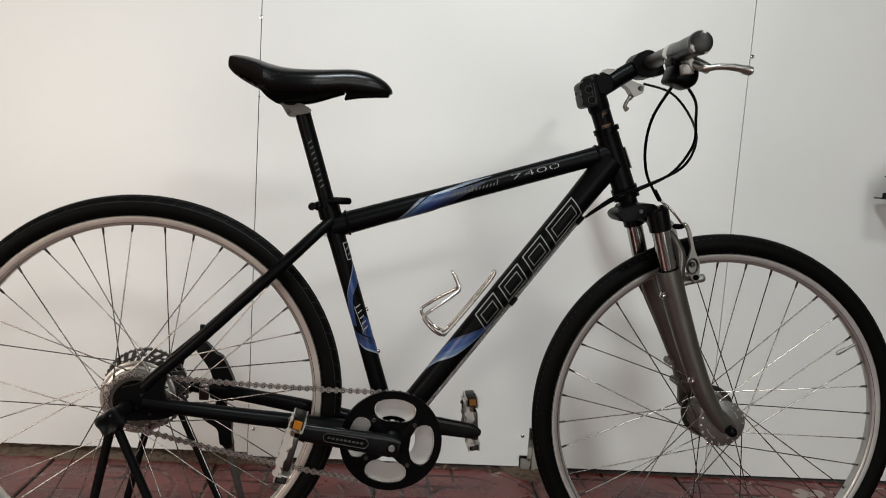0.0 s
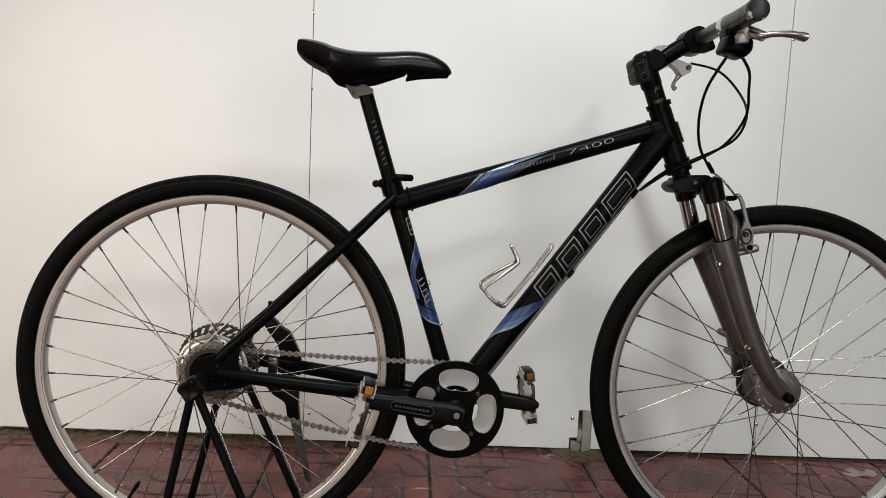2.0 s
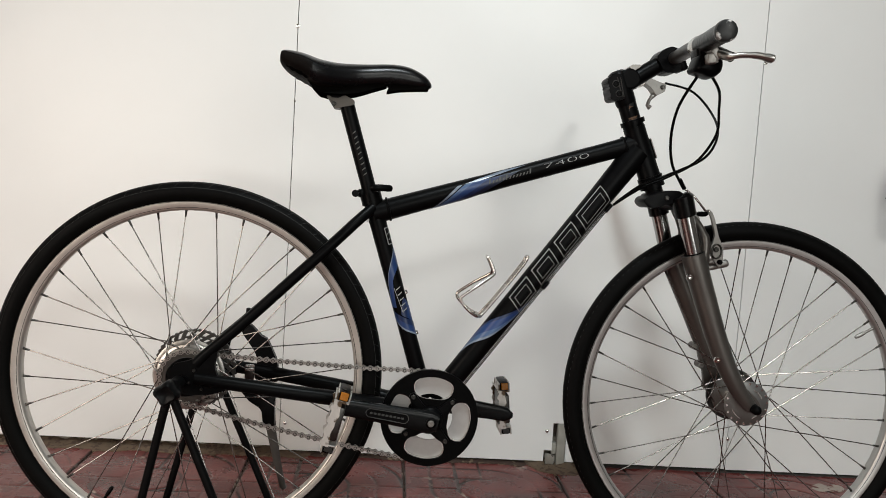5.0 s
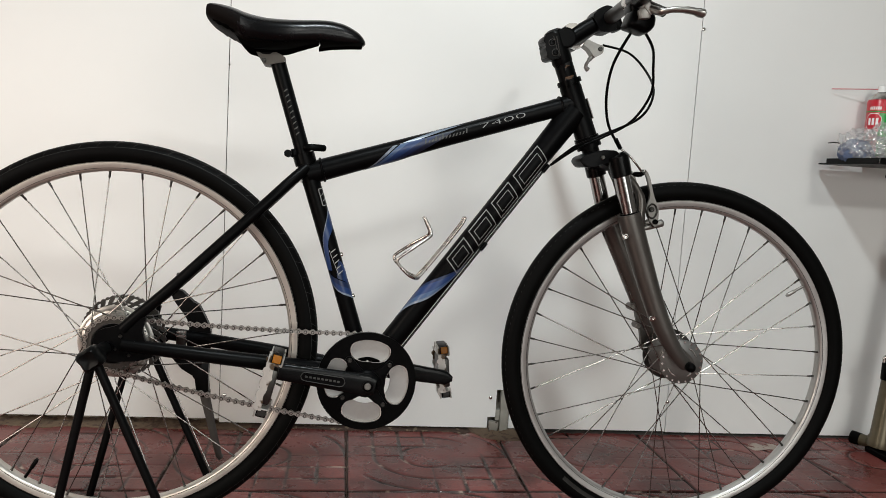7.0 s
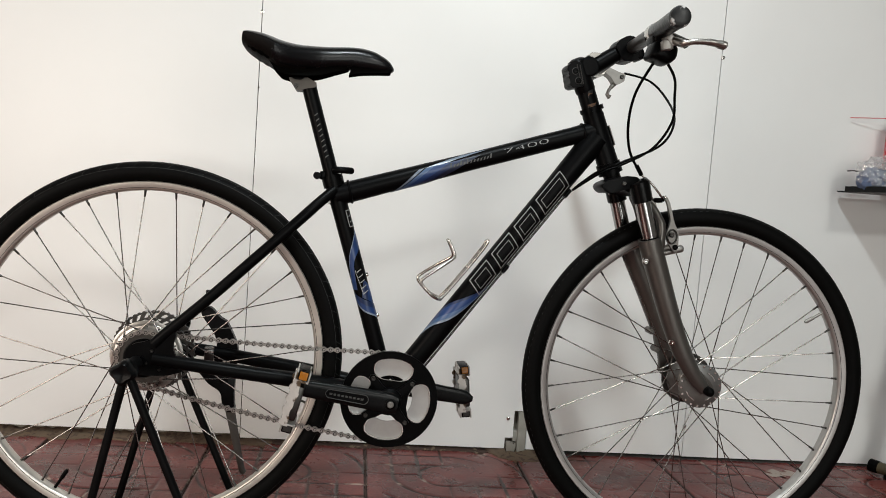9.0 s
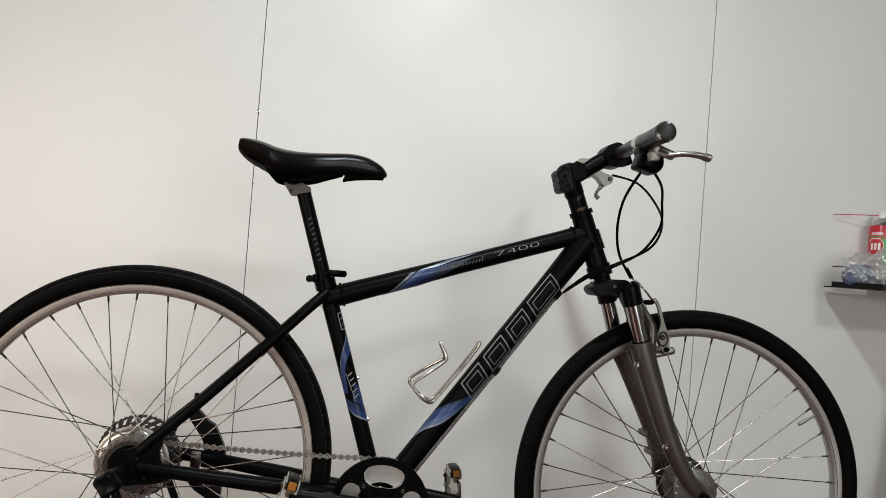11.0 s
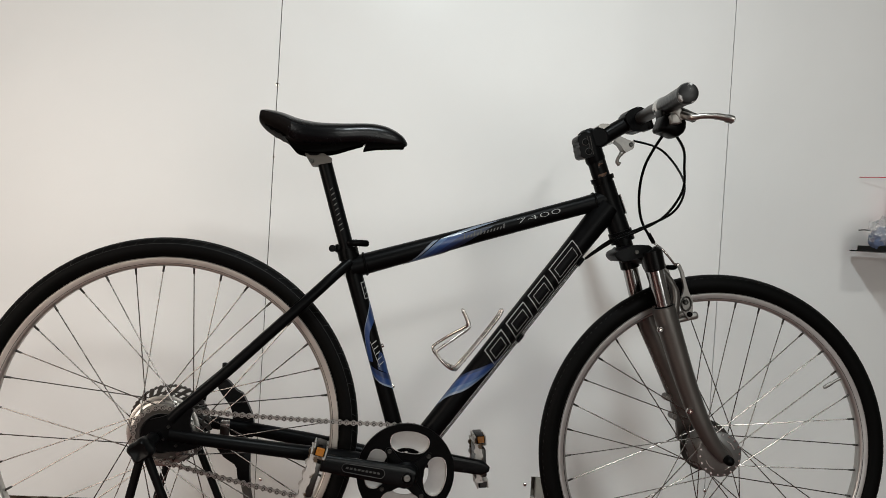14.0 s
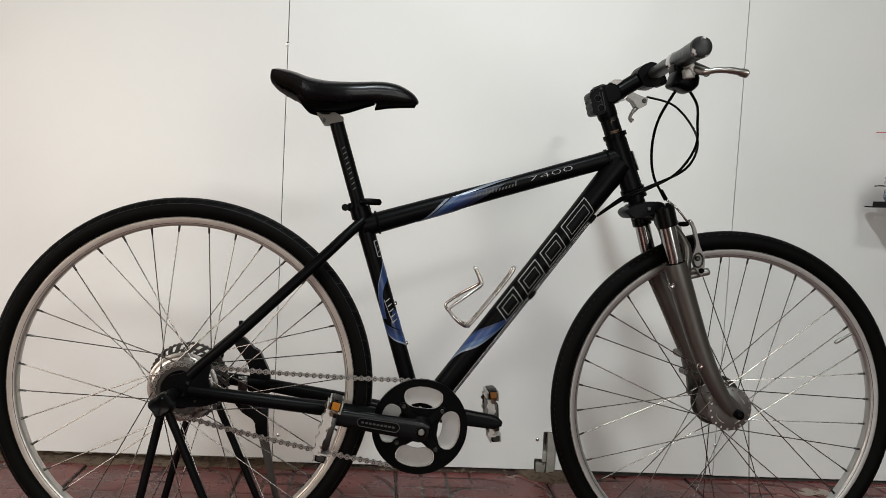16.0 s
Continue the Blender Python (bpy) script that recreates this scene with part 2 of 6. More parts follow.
def tile_material():
    """Red cement tile: worn glaze, sunk lines darker brown by height with pale dirt in places, pale scuffs."""
    m = bpy.data.materials.new("red_cement_tile")
    m.use_nodes = True
    n, l = m.node_tree.nodes, m.node_tree.links
    b = n["Principled BSDF"]
    tc, geo, info = n.new("ShaderNodeTexCoord"), n.new("ShaderNodeNewGeometry"), n.new("ShaderNodeObjectInfo")
    sep = n.new("ShaderNodeSeparateXYZ")
    l.new(tc.outputs["Object"], sep.inputs[0])

    def noise_of(scale, detail=5, src=None):
        k = n.new("ShaderNodeTexNoise")
        k.inputs["Scale"].default_value, k.inputs["Detail"].default_value = scale, detail
        l.new(src or geo.outputs["Position"], k.inputs["Vector"])
        return k.outputs["Fac"]

    def ramp(src, stops):
        r = n.new("ShaderNodeValToRGB")
        while len(r.color_ramp.elements) < len(stops):
            r.color_ramp.elements.new(0.5)
        for e, (p, c) in zip(r.color_ramp.elements, stops):
            e.position, e.color = p, (*c, 1)
        l.new(src, r.inputs[0])
        return r.outputs[0]

    def mixed(fac, a, c):
        k = n.new("ShaderNodeMix")
        k.data_type = "RGBA"
        l.new(fac, k.inputs[0])
        for s, v in ((6, a), (7, c)):
            if isinstance(v, tuple):
                k.inputs[s].default_value = (*v, 1)
            else:
                l.new(v, k.inputs[s])
        return k.outputs[2]

    base = ramp(noise_of(7.0), [(0.3, (0.066, 0.0145, 0.0140)), (0.5, (0.138, 0.0320, 0.0285)), (0.7, (0.205, 0.060, 0.051))])
    speck = ramp(noise_of(160.0, 3), [(0.35, (0.8, 0.8, 0.8)), (0.65, (1.12, 1.1, 1.1))])
    mul = n.new("ShaderNodeMix")
    mul.data_type, mul.blend_type = "RGBA", "MULTIPLY"
    mul.inputs[0].default_value = 1.0
    l.new(base, mul.inputs[6])
    l.new(speck, mul.inputs[7])
    # Lower points take a dark brown, broken by pale patches.
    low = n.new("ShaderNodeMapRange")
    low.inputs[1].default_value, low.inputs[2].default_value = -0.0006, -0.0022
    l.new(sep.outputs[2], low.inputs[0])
    groove_tint = ramp(noise_of(26.0), [(0.42, (0.020, 0.009, 0.0075)), (0.58, (0.036, 0.017, 0.014)), (0.66, (0.32, 0.25, 0.205))])
    col = mixed(low.outputs[0], mul.outputs[2], groove_tint)
    scuff = ramp(noise_of(9.0, 8), [(0.66, (0, 0, 0)), (0.73, (0.55, 0.55, 0.55))])
    col = mixed(scuff, col, (0.36, 0.28, 0.24))
    stretch = n.new("ShaderNodeMapping")
    stretch.inputs["Scale"].default_value = (5.0, 60.0, 1.0)
    stretch.inputs["Rotation"].default_value = (0, 0, 0.5)
    l.new(geo.outputs["Position"], stretch.inputs[0])
    streak = ramp(noise_of(1.0, 4, stretch.outputs[0]), [(0.64, (0, 0, 0)), (0.74, (0.5, 0.5, 0.5))])
    col = mixed(streak, col, (0.30, 0.20, 0.17))
    l.new(col, b.inputs["Base Color"])
    b.inputs["Specular IOR Level"].default_value = 0.34
    rg = ramp(noise_of(14.0), [(0.3, (0.17, 0.17, 0.17)), (0.7, (0.42, 0.42, 0.42))])
    l.new(rg, b.inputs["Roughness"])
    bp = n.new("ShaderNodeBump")
    bp.inputs["Strength"].default_value, bp.inputs["Distance"].default_value = 0.25, 0.002
    l.new(noise_of(60.0), bp.inputs["Height"])
    l.new(bp.outputs[0], b.inputs["Normal"])
    return m


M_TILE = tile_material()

# ---- mesh helpers ----


def finish(name, bm, material, smooth=True, angle=40):
    me = bpy.data.meshes.new(name)
    bmesh.ops.recalc_face_normals(bm, faces=bm.faces)
    if smooth:
        lim = radians(angle)
        for f in bm.faces:
            f.smooth = True
        for e in bm.edges:
            if len(e.link_faces) == 2 and e.calc_face_angle(0) > lim:
                e.smooth = False
    bm.to_mesh(me)
    bm.free()
    if material:
        me.materials.append(material)
    return me


def part(name, bm, material, parent=None, label="", m=None, smooth=True, angle=40):
    """One mesh object, under a thing or a part."""
    ob = new(name, finish(name, bm, material, smooth, angle))
    if parent:
        ob.parent = parent
    if m is not None:
        ob.matrix_basis = m
    if label:
        ob["label"] = label
    return ob


def ring_frame(d):
    d = d.normalized()
    a = Vector((0, 1, 0)) if abs(d.y) < 0.9 else Vector((1, 0, 0))
    x = d.cross(a).normalized()
    return x, d.cross(x).normalized()


def skin(bm, rings, cap=True, close=False):
    vs = [[bm.verts.new(p) for p in r] for r in rings]
    n = len(vs[0])
    for i in range(len(vs) if close else len(vs) - 1):
        a, b = vs[i], vs[(i + 1) % len(vs)]
        for k in range(n):
            bm.faces.new((a[k], a[(k + 1) % n], b[(k + 1) % n], b[k]))
    if cap and not close:
        bm.faces.new(list(reversed(vs[0])))
        bm.faces.new(vs[-1])
    return vs


def tube(bm, pts, r, seg=16, flat=1.0, cap=True):
    """A tube through pts; r: one radius or one a point; flat squeezes it along y."""
    pts = [Vector(p) for p in pts]
    rs = r if isinstance(r, (list, tuple)) else [r] * len(pts)
    rings, up = [], None
    for i, p in enumerate(pts):
        d = (pts[min(i + 1, len(pts) - 1)] - pts[max(i - 1, 0)]).normalized()
        if up is None:
            x, y = ring_frame(d)
        else:
            y = (up - d * up.dot(d)).normalized()
            x = y.cross(d)
        up = y
        rings.append([p + rs[i] * (math.cos(a) * x + math.sin(a) * y) for a in (2 * math.pi * k / seg for k in range(seg))])
    if flat != 1.0:
        rings = [[Vector((q.x, p.y + (q.y - p.y) * flat, q.z)) for q in ring] for ring, p in zip(rings, pts)]
    skin(bm, rings, cap)
    return bm


def curve(pts, n=8):
    """Catmull-Rom through pts."""
    pts = [Vector(p) for p in pts]
    out = []
    for i in range(len(pts) - 1):
        a, b, c, d = pts[max(i - 1, 0)], pts[i], pts[i + 1], pts[min(i + 2, len(pts) - 1)]
        for k in range(n):
            t = k / n
            out.append(0.5 * ((2 * b) + (c - a) * t + (2 * a - 5 * b + 4 * c - d) * t * t + (3 * b - a - 3 * c + d) * t ** 3))
    return out + [pts[-1]]


def lathe(bm, profile, seg=48, axis="y", centre=(0, 0, 0)):
    """Turns (radius, height) pairs round an axis through centre."""
    c = Vector(centre)
    rings = []
    for r, h in profile:
        ring = []
        for k in range(seg):
            a = 2 * math.pi * k / seg
            q = (r * math.cos(a), h, r * math.sin(a)) if axis == "y" else (r * math.cos(a), r * math.sin(a), h)
            ring.append(c + Vector(q))
        rings.append(ring)
    skin(bm, rings, cap=True)
    return bm


def torus_profile(bm, section, seg=128):
    """Turns a closed section of (radius, y) round the y axis."""
    rings = []
    for k in range(seg):
        a = 2 * math.pi * k / seg
        rings.append([Vector((r * math.cos(a), y, r * math.sin(a))) for r, y in section])
    skin(bm, rings, cap=False, close=True)
    return bm


def box(bm, lo, hi, bevel=0.0, segs=2, m=None):
    g = bmesh.ops.create_cube(bm, size=1.0)
    lo, hi = Vector(lo), Vector(hi)
    mm = Matrix.Translation((lo + hi) / 2) @ Matrix.Diagonal((*(hi - lo), 1))
    bmesh.ops.transform(bm, matrix=mm, verts=g["verts"])
    vs = g["verts"]
    if bevel:
        r = bmesh.ops.bevel(bm, geom=list({e for v in vs for e in v.link_edges}), offset=bevel, segments=segs, profile=0.5, affect="EDGES")
        vs = list({v for f in r["faces"] for v in f.verts} | {v for v in vs if v.is_valid})
    if m is not None:
        bmesh.ops.transform(bm, matrix=m, verts=[v for v in vs if v.is_valid])
    return bm


def plate(bm, outline, y0, y1, holes=()):
    """A plate in the x-z plane from an outline of (x, z), y0 to y1, with no holes."""
    a = [bm.verts.new((x, y0, z)) for x, z in outline]
    b = [bm.verts.new((x, y1, z)) for x, z in outline]
    n = len(outline)
    bm.faces.new(a)
    bm.faces.new(list(reversed(b)))
    for i in range(n):
        bm.faces.new((a[i], b[i], b[(i + 1) % n], a[(i + 1) % n]))
    return bm


def rounded(outline, r, n=4):
    """Rounds the corners of an outline of (x, z)."""
    out = []
    for i, p in enumerate(outline):
        p, a, b = Vector(p), Vector(outline[i - 1]), Vector(outline[(i + 1) % len(outline)])
        da, db = (a - p), (b - p)
        k = min(r, da.length * 0.45, db.length * 0.45)
        s, e = p + da.normalized() * k, p + db.normalized() * k
        for j in range(n + 1):
            t = j / n
            q = s * (1 - t) ** 2 + p * 2 * t * (1 - t) + e * t * t
            out.append((q.x, q.y))
    return out


def thing(name, label, category, m=None, group=""):
    ob = new(name)
    ob.empty_display_size = 0.1
    if m is not None:
        ob.matrix_world = m
    return tagged(ob, label, category, group)


# ---- room ----


def slab(name, lo, hi, material, kind="structure", label="", category="wall"):
    bm = bmesh.new()
    box(bm, lo, hi)
    return tagged(part(name, bm, material, smooth=False), label, category, kind=kind)


slab("floor", (-3.0, -4.2, -0.12), (3.0, 0.25, -0.006), M_BED, label="mortar bed under the red cement floor tiles", category="floor")
slab("wall_north", (-3.0, 0.03, -0.014), (3.0, 0.25, 2.7), M_CEMENT, label="rough cement wall behind the white panels")
# Unseen shell added round the space, grey so that black parts reflect little.
slab("wall_south", (-3.0, -4.4, -0.014), (3.0, -4.2, 2.7), M_ROOM, label="unseen grey wall added behind the camera")
slab("wall_west", (-3.2, -4.4, -0.014), (-3.0, 0.25, 2.7), M_ROOM, label="unseen grey side wall added to close the room")
slab("wall_east", (3.0, -4.4, -0.014), (3.2, 0.25, 2.7), M_ROOM, label="unseen grey side wall added to close the room")
slab("ceiling", (-3.2, -4.4, 2.7), (3.2, 0.25, 2.8), M_ROOM, label="unseen grey ceiling added to close the room", category="ceiling")

SEAM_L, SEAM_R = -0.4922, 0.7275


def wall_panel(x0, x1, z0, notch=None):
    bm = bmesh.new()
    if notch:
        outline = [(x0, z0), *notch, (x1, z0), (x1, 2.69), (x0, 2.69)]
    else:
        outline = [(x0, z0), (x1, z0), (x1, 2.69), (x0, 2.69)]
    plate(bm, outline, 0.0, 0.005)
    return tagged(part("wall_panel", bm, M_PANEL, smooth=False), "glossy white sheet panel screwed to the wall", "wall panel", "white wall panels", "structure")


GAP = 0.0011
wall_panel(-2.98, SEAM_L - GAP, 0.020)
wall_panel(SEAM_L + GAP, SEAM_R - GAP, 0.010, [(0.2210, 0.010), (0.2210, 0.0405), (0.2425, 0.0405), (0.2425, 0.1165), (0.2800, 0.1165), (0.2800, 0.010)])
wall_panel(SEAM_R + GAP, 2.98, 0.008)
slab("panel_batten", (-2.98, 0.005, 0.06), (0.205, 0.03, 2.69), M_GAP, label="dark backing strip behind the panel joints", category="batten")
slab("panel_batten", (0.30, 0.005, 0.02), (2.98, 0.03, 2.69), M_GAP, label="dark backing strip behind the panel joints", category="batten")
slab("panel_batten", (0.205, 0.005, 0.125), (0.30, 0.03, 2.69), M_GAP, label="dark backing strip behind the panel joints", category="batten")


def panel_screw(x, z, r=0.0052):
    bm = bmesh.new()
    lathe(bm, [(r, 0.0), (r, -0.0012), (r * 0.8, -0.003), (r * 0.35, -0.0036), (r * 0.3, -0.0028), (0.0003, -0.0026)], 20)
    return tagged(part("panel_screw", bm, M_CHROME, m=pose(x, 0, z)), "small round-headed steel screw in the white panel", "screw", "panel screws")


for sx_, sz_ in ((SEAM_L, 1.120), (0.7315, 1.1137), (0.2257, 0.0947), (SEAM_R, 0.0956), (-0.4785, 0.0839)):
    panel_screw(sx_, sz_)

panel_screw(-0.4912, 0.9306, 0.0026)

# floor tiles with sunk lines: circles and a grid
TILE = 0.402


def groove(x, y, seed=0.0):
    """Depth of the sunk pattern at x, y on a tile, from its middle."""
    r, pitch = math.hypot(x, y), TILE / 6
    d = abs(r - pitch)
    if x * y > 0:
        d = min(d, abs(r - 2 * pitch), abs(r - 2.95 * pitch))
    elif r > pitch:
        for k in (-2, -1, 0, 1, 2):
            d = min(d, abs(x - k * pitch), abs(y - k * pitch))
    edge = 0.2 - max(abs(x), abs(y))
    g = max(0.0, 1 - (d / 0.0062) ** 2) * 0.0030 * min(1.0, max(0.12, 0.78 + 1.8 * noise.noise((x * 7 + seed, y * 7, seed))))
    return -max(g, 0.006 if edge < 0.0012 else max(0.0, 1 - edge / 0.006) * 0.0028)


def tile_mesh(name, n, seed=0.0):
    c = [-0.2002 + 0.4004 * i / n for i in range(n + 1)]
    verts = [(x, y, groove(x, y, seed) + 0.0008 * noise.noise((x * 9, y * 9, 0.3))) for y in c for x in c]
    faces = [(j * (n + 1) + i, j * (n + 1) + i + 1, (j + 1) * (n + 1) + i + 1, (j + 1) * (n + 1) + i) for j in range(n) for i in range(n)]
    base = len(verts)
    rim_ = [i for i in range(n + 1)] + [j * (n + 1) + n for j in range(1, n + 1)] + [n * (n + 1) + i for i in range(n - 1, -1, -1)] + [j * (n + 1) for j in range(n - 1, 0, -1)]
    verts += [(verts[k][0], verts[k][1], -0.014) for k in rim_]
    for i in range(len(rim_)):
        j = (i + 1) % len(rim_)
        faces.append((rim_[i], base + i, base + j, rim_[j]))
    me = bpy.data.meshes.new(name)
    me.from_pydata(verts, [], faces)
    me.shade_smooth()
    me.materials.append(M_TILE)
    return me


FLOOR = bpy.data.objects["floor"]

# ---- bicycle ----
H = 0.3664
BIKE = thing("bicycle", "black hybrid bicycle with grey suspension fork on a rear stand", "bicycle",
             pose(-0.5711, -0.5861, 0.3664, -1.111, 0, 2.533) @ pose(0, 0, -H))


def L(u, v, w):
    return Vector((u, v, w + H))


def at(u, v, w, rx=0, ry=0, rz=0):
    return pose(u, v, w + H, rx, ry, rz)


def lift(pts):
    return [L(*p) for p in pts]


def plate_holes(bm, outer, holes, y0, y1):
    """A plate in the x-z plane with holes cut through."""
    loops, edges = [outer, *holes], []
    for lp in loops:
        vs = [bm.verts.new((x, y0, z)) for x, z in lp]
        edges += [bm.edges.new((vs[i], vs[(i + 1) % len(vs)])) for i in range(len(vs))]
    g = bmesh.ops.triangle_fill(bm, use_beauty=True, use_dissolve=False, edges=edges)
    fs = [f for f in g["geom"] if isinstance(f, bmesh.types.BMFace)]
    ex = bmesh.ops.extrude_face_region(bm, geom=fs)
    vs = [v for v in ex["geom"] if isinstance(v, bmesh.types.BMVert)]
    bmesh.ops.translate(bm, vec=(0, y1 - y0, 0), verts=vs)
    return bm


def circle(r, n=24, cx=0.0, cz=0.0):
    return [(cx + r * math.cos(2 * math.pi * k / n), cz + r * math.sin(2 * math.pi * k / n)) for k in range(n)]


def toothed(r, teeth, depth=0.004):
    out = []
    for k in range(teeth):
        for f, rr in ((0.0, r - depth / 2), (0.28, r + depth / 2), (0.5, r + depth / 2), (0.78, r - depth / 2)):
            a = 2 * math.pi * (k + f) / teeth
            out.append((rr * math.cos(a), rr * math.sin(a)))
    return out


# main triangle and stays: welded tubes
A_ST, B_ST = L(0.4455, 0, -0.060), L(0.3125, 0, 0.345)
A_TT, B_TT = L(0.320, 0, 0.3135), L(0.815, 0, 0.4765)
A_DT, B_DT = L(0.4430, 0, -0.0548), L(0.8165, 0, 0.4615)
A_HT, B_HT = L(0.8481, 0, 0.4051), L(0.8059, 0, 0.5064)
bm = bmesh.new()
tube(bm, [A_ST, A_ST.lerp(B_ST, 0.5), A_ST.lerp(B_ST, 0.86), B_ST], [0.0158, 0.0152, 0.0158, 0.0175], 24)
tube(bm, [A_TT, A_TT.lerp(B_TT, 0.1), A_TT.lerp(B_TT, 0.5), A_TT.lerp(B_TT, 0.9), B_TT], [0.0205, 0.0198, 0.0168, 0.0172, 0.0185], 24)
tube(bm, [A_DT, A_DT.lerp(B_DT, 0.15), A_DT.lerp(B_DT, 0.8), A_DT.lerp(B_DT, 0.92), B_DT], [0.0212, 0.0212, 0.0225, 0.0240, 0.0265], 24)
tube(bm, [A_HT, A_HT.lerp(B_HT, 0.12), A_HT.lerp(B_HT, 0.5), A_HT.lerp(B_HT, 0.88), B_HT], [0.0225, 0.021, 0.0205, 0.0205, 0.0208], 28)
lathe(bm, [(0.021, -0.036), (0.0225, -0.034), (0.0225, 0.034), (0.021, 0.036)], 28, centre=L(0.4425, 0, -0.0576))
for s in (-1, 1):
    tube(bm, curve(lift([(0.020, s * 0.064, 0.004), (0.100, s * 0.063, -0.0055), (0.200, s * 0.054, -0.019), (0.280, s * 0.044, -0.030), (0.36, s * 0.03, -0.043), (0.435, s * 0.022, -0.056)]), 4), [0.0112 + 0.00026 * min(k, 14) for k in range(21)], 16)
    tube(bm, curve(lift([(0.020, s * 0.064, 0.030), (0.0402, s * 0.062, 0.0504), (0.1013, s * 0.058, 0.1073), (0.180, s * 0.050, 0.186), (0.2528, s * 0.041, 0.2588), (0.290, s * 0.028, 0.297), (0.318, s * 0.012, 0.324)]), 4), 0.0098, 16)
    out = rounded([(-0.024, -0.014), (0.003, -0.026), (0.050, -0.024), (0.078, -0.014), (0.062, 0.004), (0.053, 0.026), (0.060, 0.055), (0.037, 0.0490), (0.006, 0.0345), (-0.0164, 0.0300), (-0.027, 0.010)], 0.010)
    plate(bm, [(x, z + H) for x, z in out], s * 0.064 - 0.004, s * 0.064 + 0.004)
tube(bm, lift([(0.235, -0.042, 0.241), (0.235, 0.042, 0.241)]), 0.007, 12)
FRAME = part("frame", bm, M_BLACK, BIKE, "satin black welded aluminium frame with oversized tubes")


def weld(p, d, r, tilt):
    """A rippled bead of weld round a tube's end: p on the axis, d along it, tilt leans the ring in the frame's plane."""
    x, y = ring_frame(d)
    d = d.normalized()
    pts = []
    for k in range(49):
        a = 2 * math.pi * k / 48
        q = math.cos(a) * x + math.sin(a) * y
        pts.append(p + q * (r + 0.0004) + d * (q.dot(Vector((-d.z, 0, d.x))) * r * tilt))
    bm = bmesh.new()
    tube(bm, pts, [0.0021 + 0.0005 * (k % 2) for k in range(49)], 8)
    return part("weld", bm, M_BLACK, FRAME, "rippled weld bead painted black")


for a_, b_, s_, r_, tilt in ((A_TT, B_TT, 0.028, 0.0202, 0.05), (B_TT, A_TT, 0.028, 0.0176, 0.1), (A_DT, B_DT, 0.026, 0.0212, 0.0), (A_ST, B_ST, 0.026, 0.0156, 0.0)):
    weld(a_ + (b_ - a_).normalized() * s_, b_ - a_, r_, tilt)


def wrap(bm, a, b, ra, rb, corners, nu=10, nv=5, proud=0.0005):
    """Lays a four-cornered patch on a tube from a to b: corners (s metres, degrees round from the side that faces -y)."""
    d = (b - a)
    ln = d.length
    d = d / ln
    up = Vector((-d.z, 0, d.x)) if d.x >= 0 else Vector((d.z, 0, -d.x))
    (s0, p0), (s1, p1), (s2, p2), (s3, p3) = corners
    grid = []
    for i in range(nu + 1):
        row = []
        for j in range(nv + 1):
            f, g = i / nu, j / nv
            s = (s0 * (1 - f) + s1 * f) * (1 - g) + (s3 * (1 - f) + s2 * f) * g
            p = radians((p0 * (1 - f) + p1 * f) * (1 - g) + (p3 * (1 - f) + p2 * f) * g)
            r = ra + (rb - ra) * s / ln + proud
            row.append(bm.verts.new(a + d * s + r * (math.cos(p) * Vector((0, -1, 0)) + math.sin(p) * up)))
        grid.append(row)
    for i in range(nu):
        for j in range(nv):
            bm.faces.new((grid[i][j], grid[i + 1][j], grid[i + 1][j + 1], grid[i][j + 1]))


def decal(name, a, b, ra, rb, patches, material, label="", proud=0.0005, parent=None):
    bm = bmesh.new()
    for c in patches:
        wrap(bm, a, b, ra, rb, c, 8, 18, proud)
    return part(name, bm, material, parent or FRAME, label)


def strokes(bm, a, b, ra, rb, lines, w=0.0012, wa=3.0, proud=0.0009):
    """Thin strokes of lettering on a tube: pairs of (s, degrees)."""
    for (s0, p0), (s1, p1) in lines:
        if abs(s1 - s0) * 600 > abs(p1 - p0):
            wrap(bm, a, b, ra, rb, [(s0, p0 - wa), (s1, p1 - wa), (s1, p1 + wa), (s0, p0 + wa)], 4, 1, proud)
        else:
            wrap(bm, a, b, ra, rb, [(s0 - w, p0), (s0 + w, p0), (s1 + w, p1), (s1 - w, p1)], 1, 4, proud)


TT, DT, ST = (A_TT, B_TT, 0.0200, 0.0172), (A_DT, B_DT, 0.0213, 0.0234), (A_ST, B_ST, 0.0155, 0.0155)
for tb, corners, mt, lb in (
        (TT, [(0.094, -88), (0.099, -88), (0.173, 27), (0.163, 27)], M_PALE, "silver edge of the top tube flash"),
        (TT, [(0.176, 28), (0.205, 24), (0.300, 50), (0.250, 55)], M_PALE, "silver flash on the top tube")):
    decal("decal", *tb, [corners], mt, lb, 0.0005 if mt is M_BLUE else 0.0008)


def graded(tb, a, b, p0, p1, bands, label):
    """A flash across a tube in bands of paint, from light at one edge to dark at the other."""
    for f0, f1, mt in bands:
        decal("decal", *tb, [[(a[0] + (b[0] - a[0]) * f0, p0), (a[0] + (b[0] - a[0]) * f1, p0), (a[1] + (b[1] - a[1]) * f1, p1), (a[1] + (b[1] - a[1]) * f0, p1)]], mt, label)



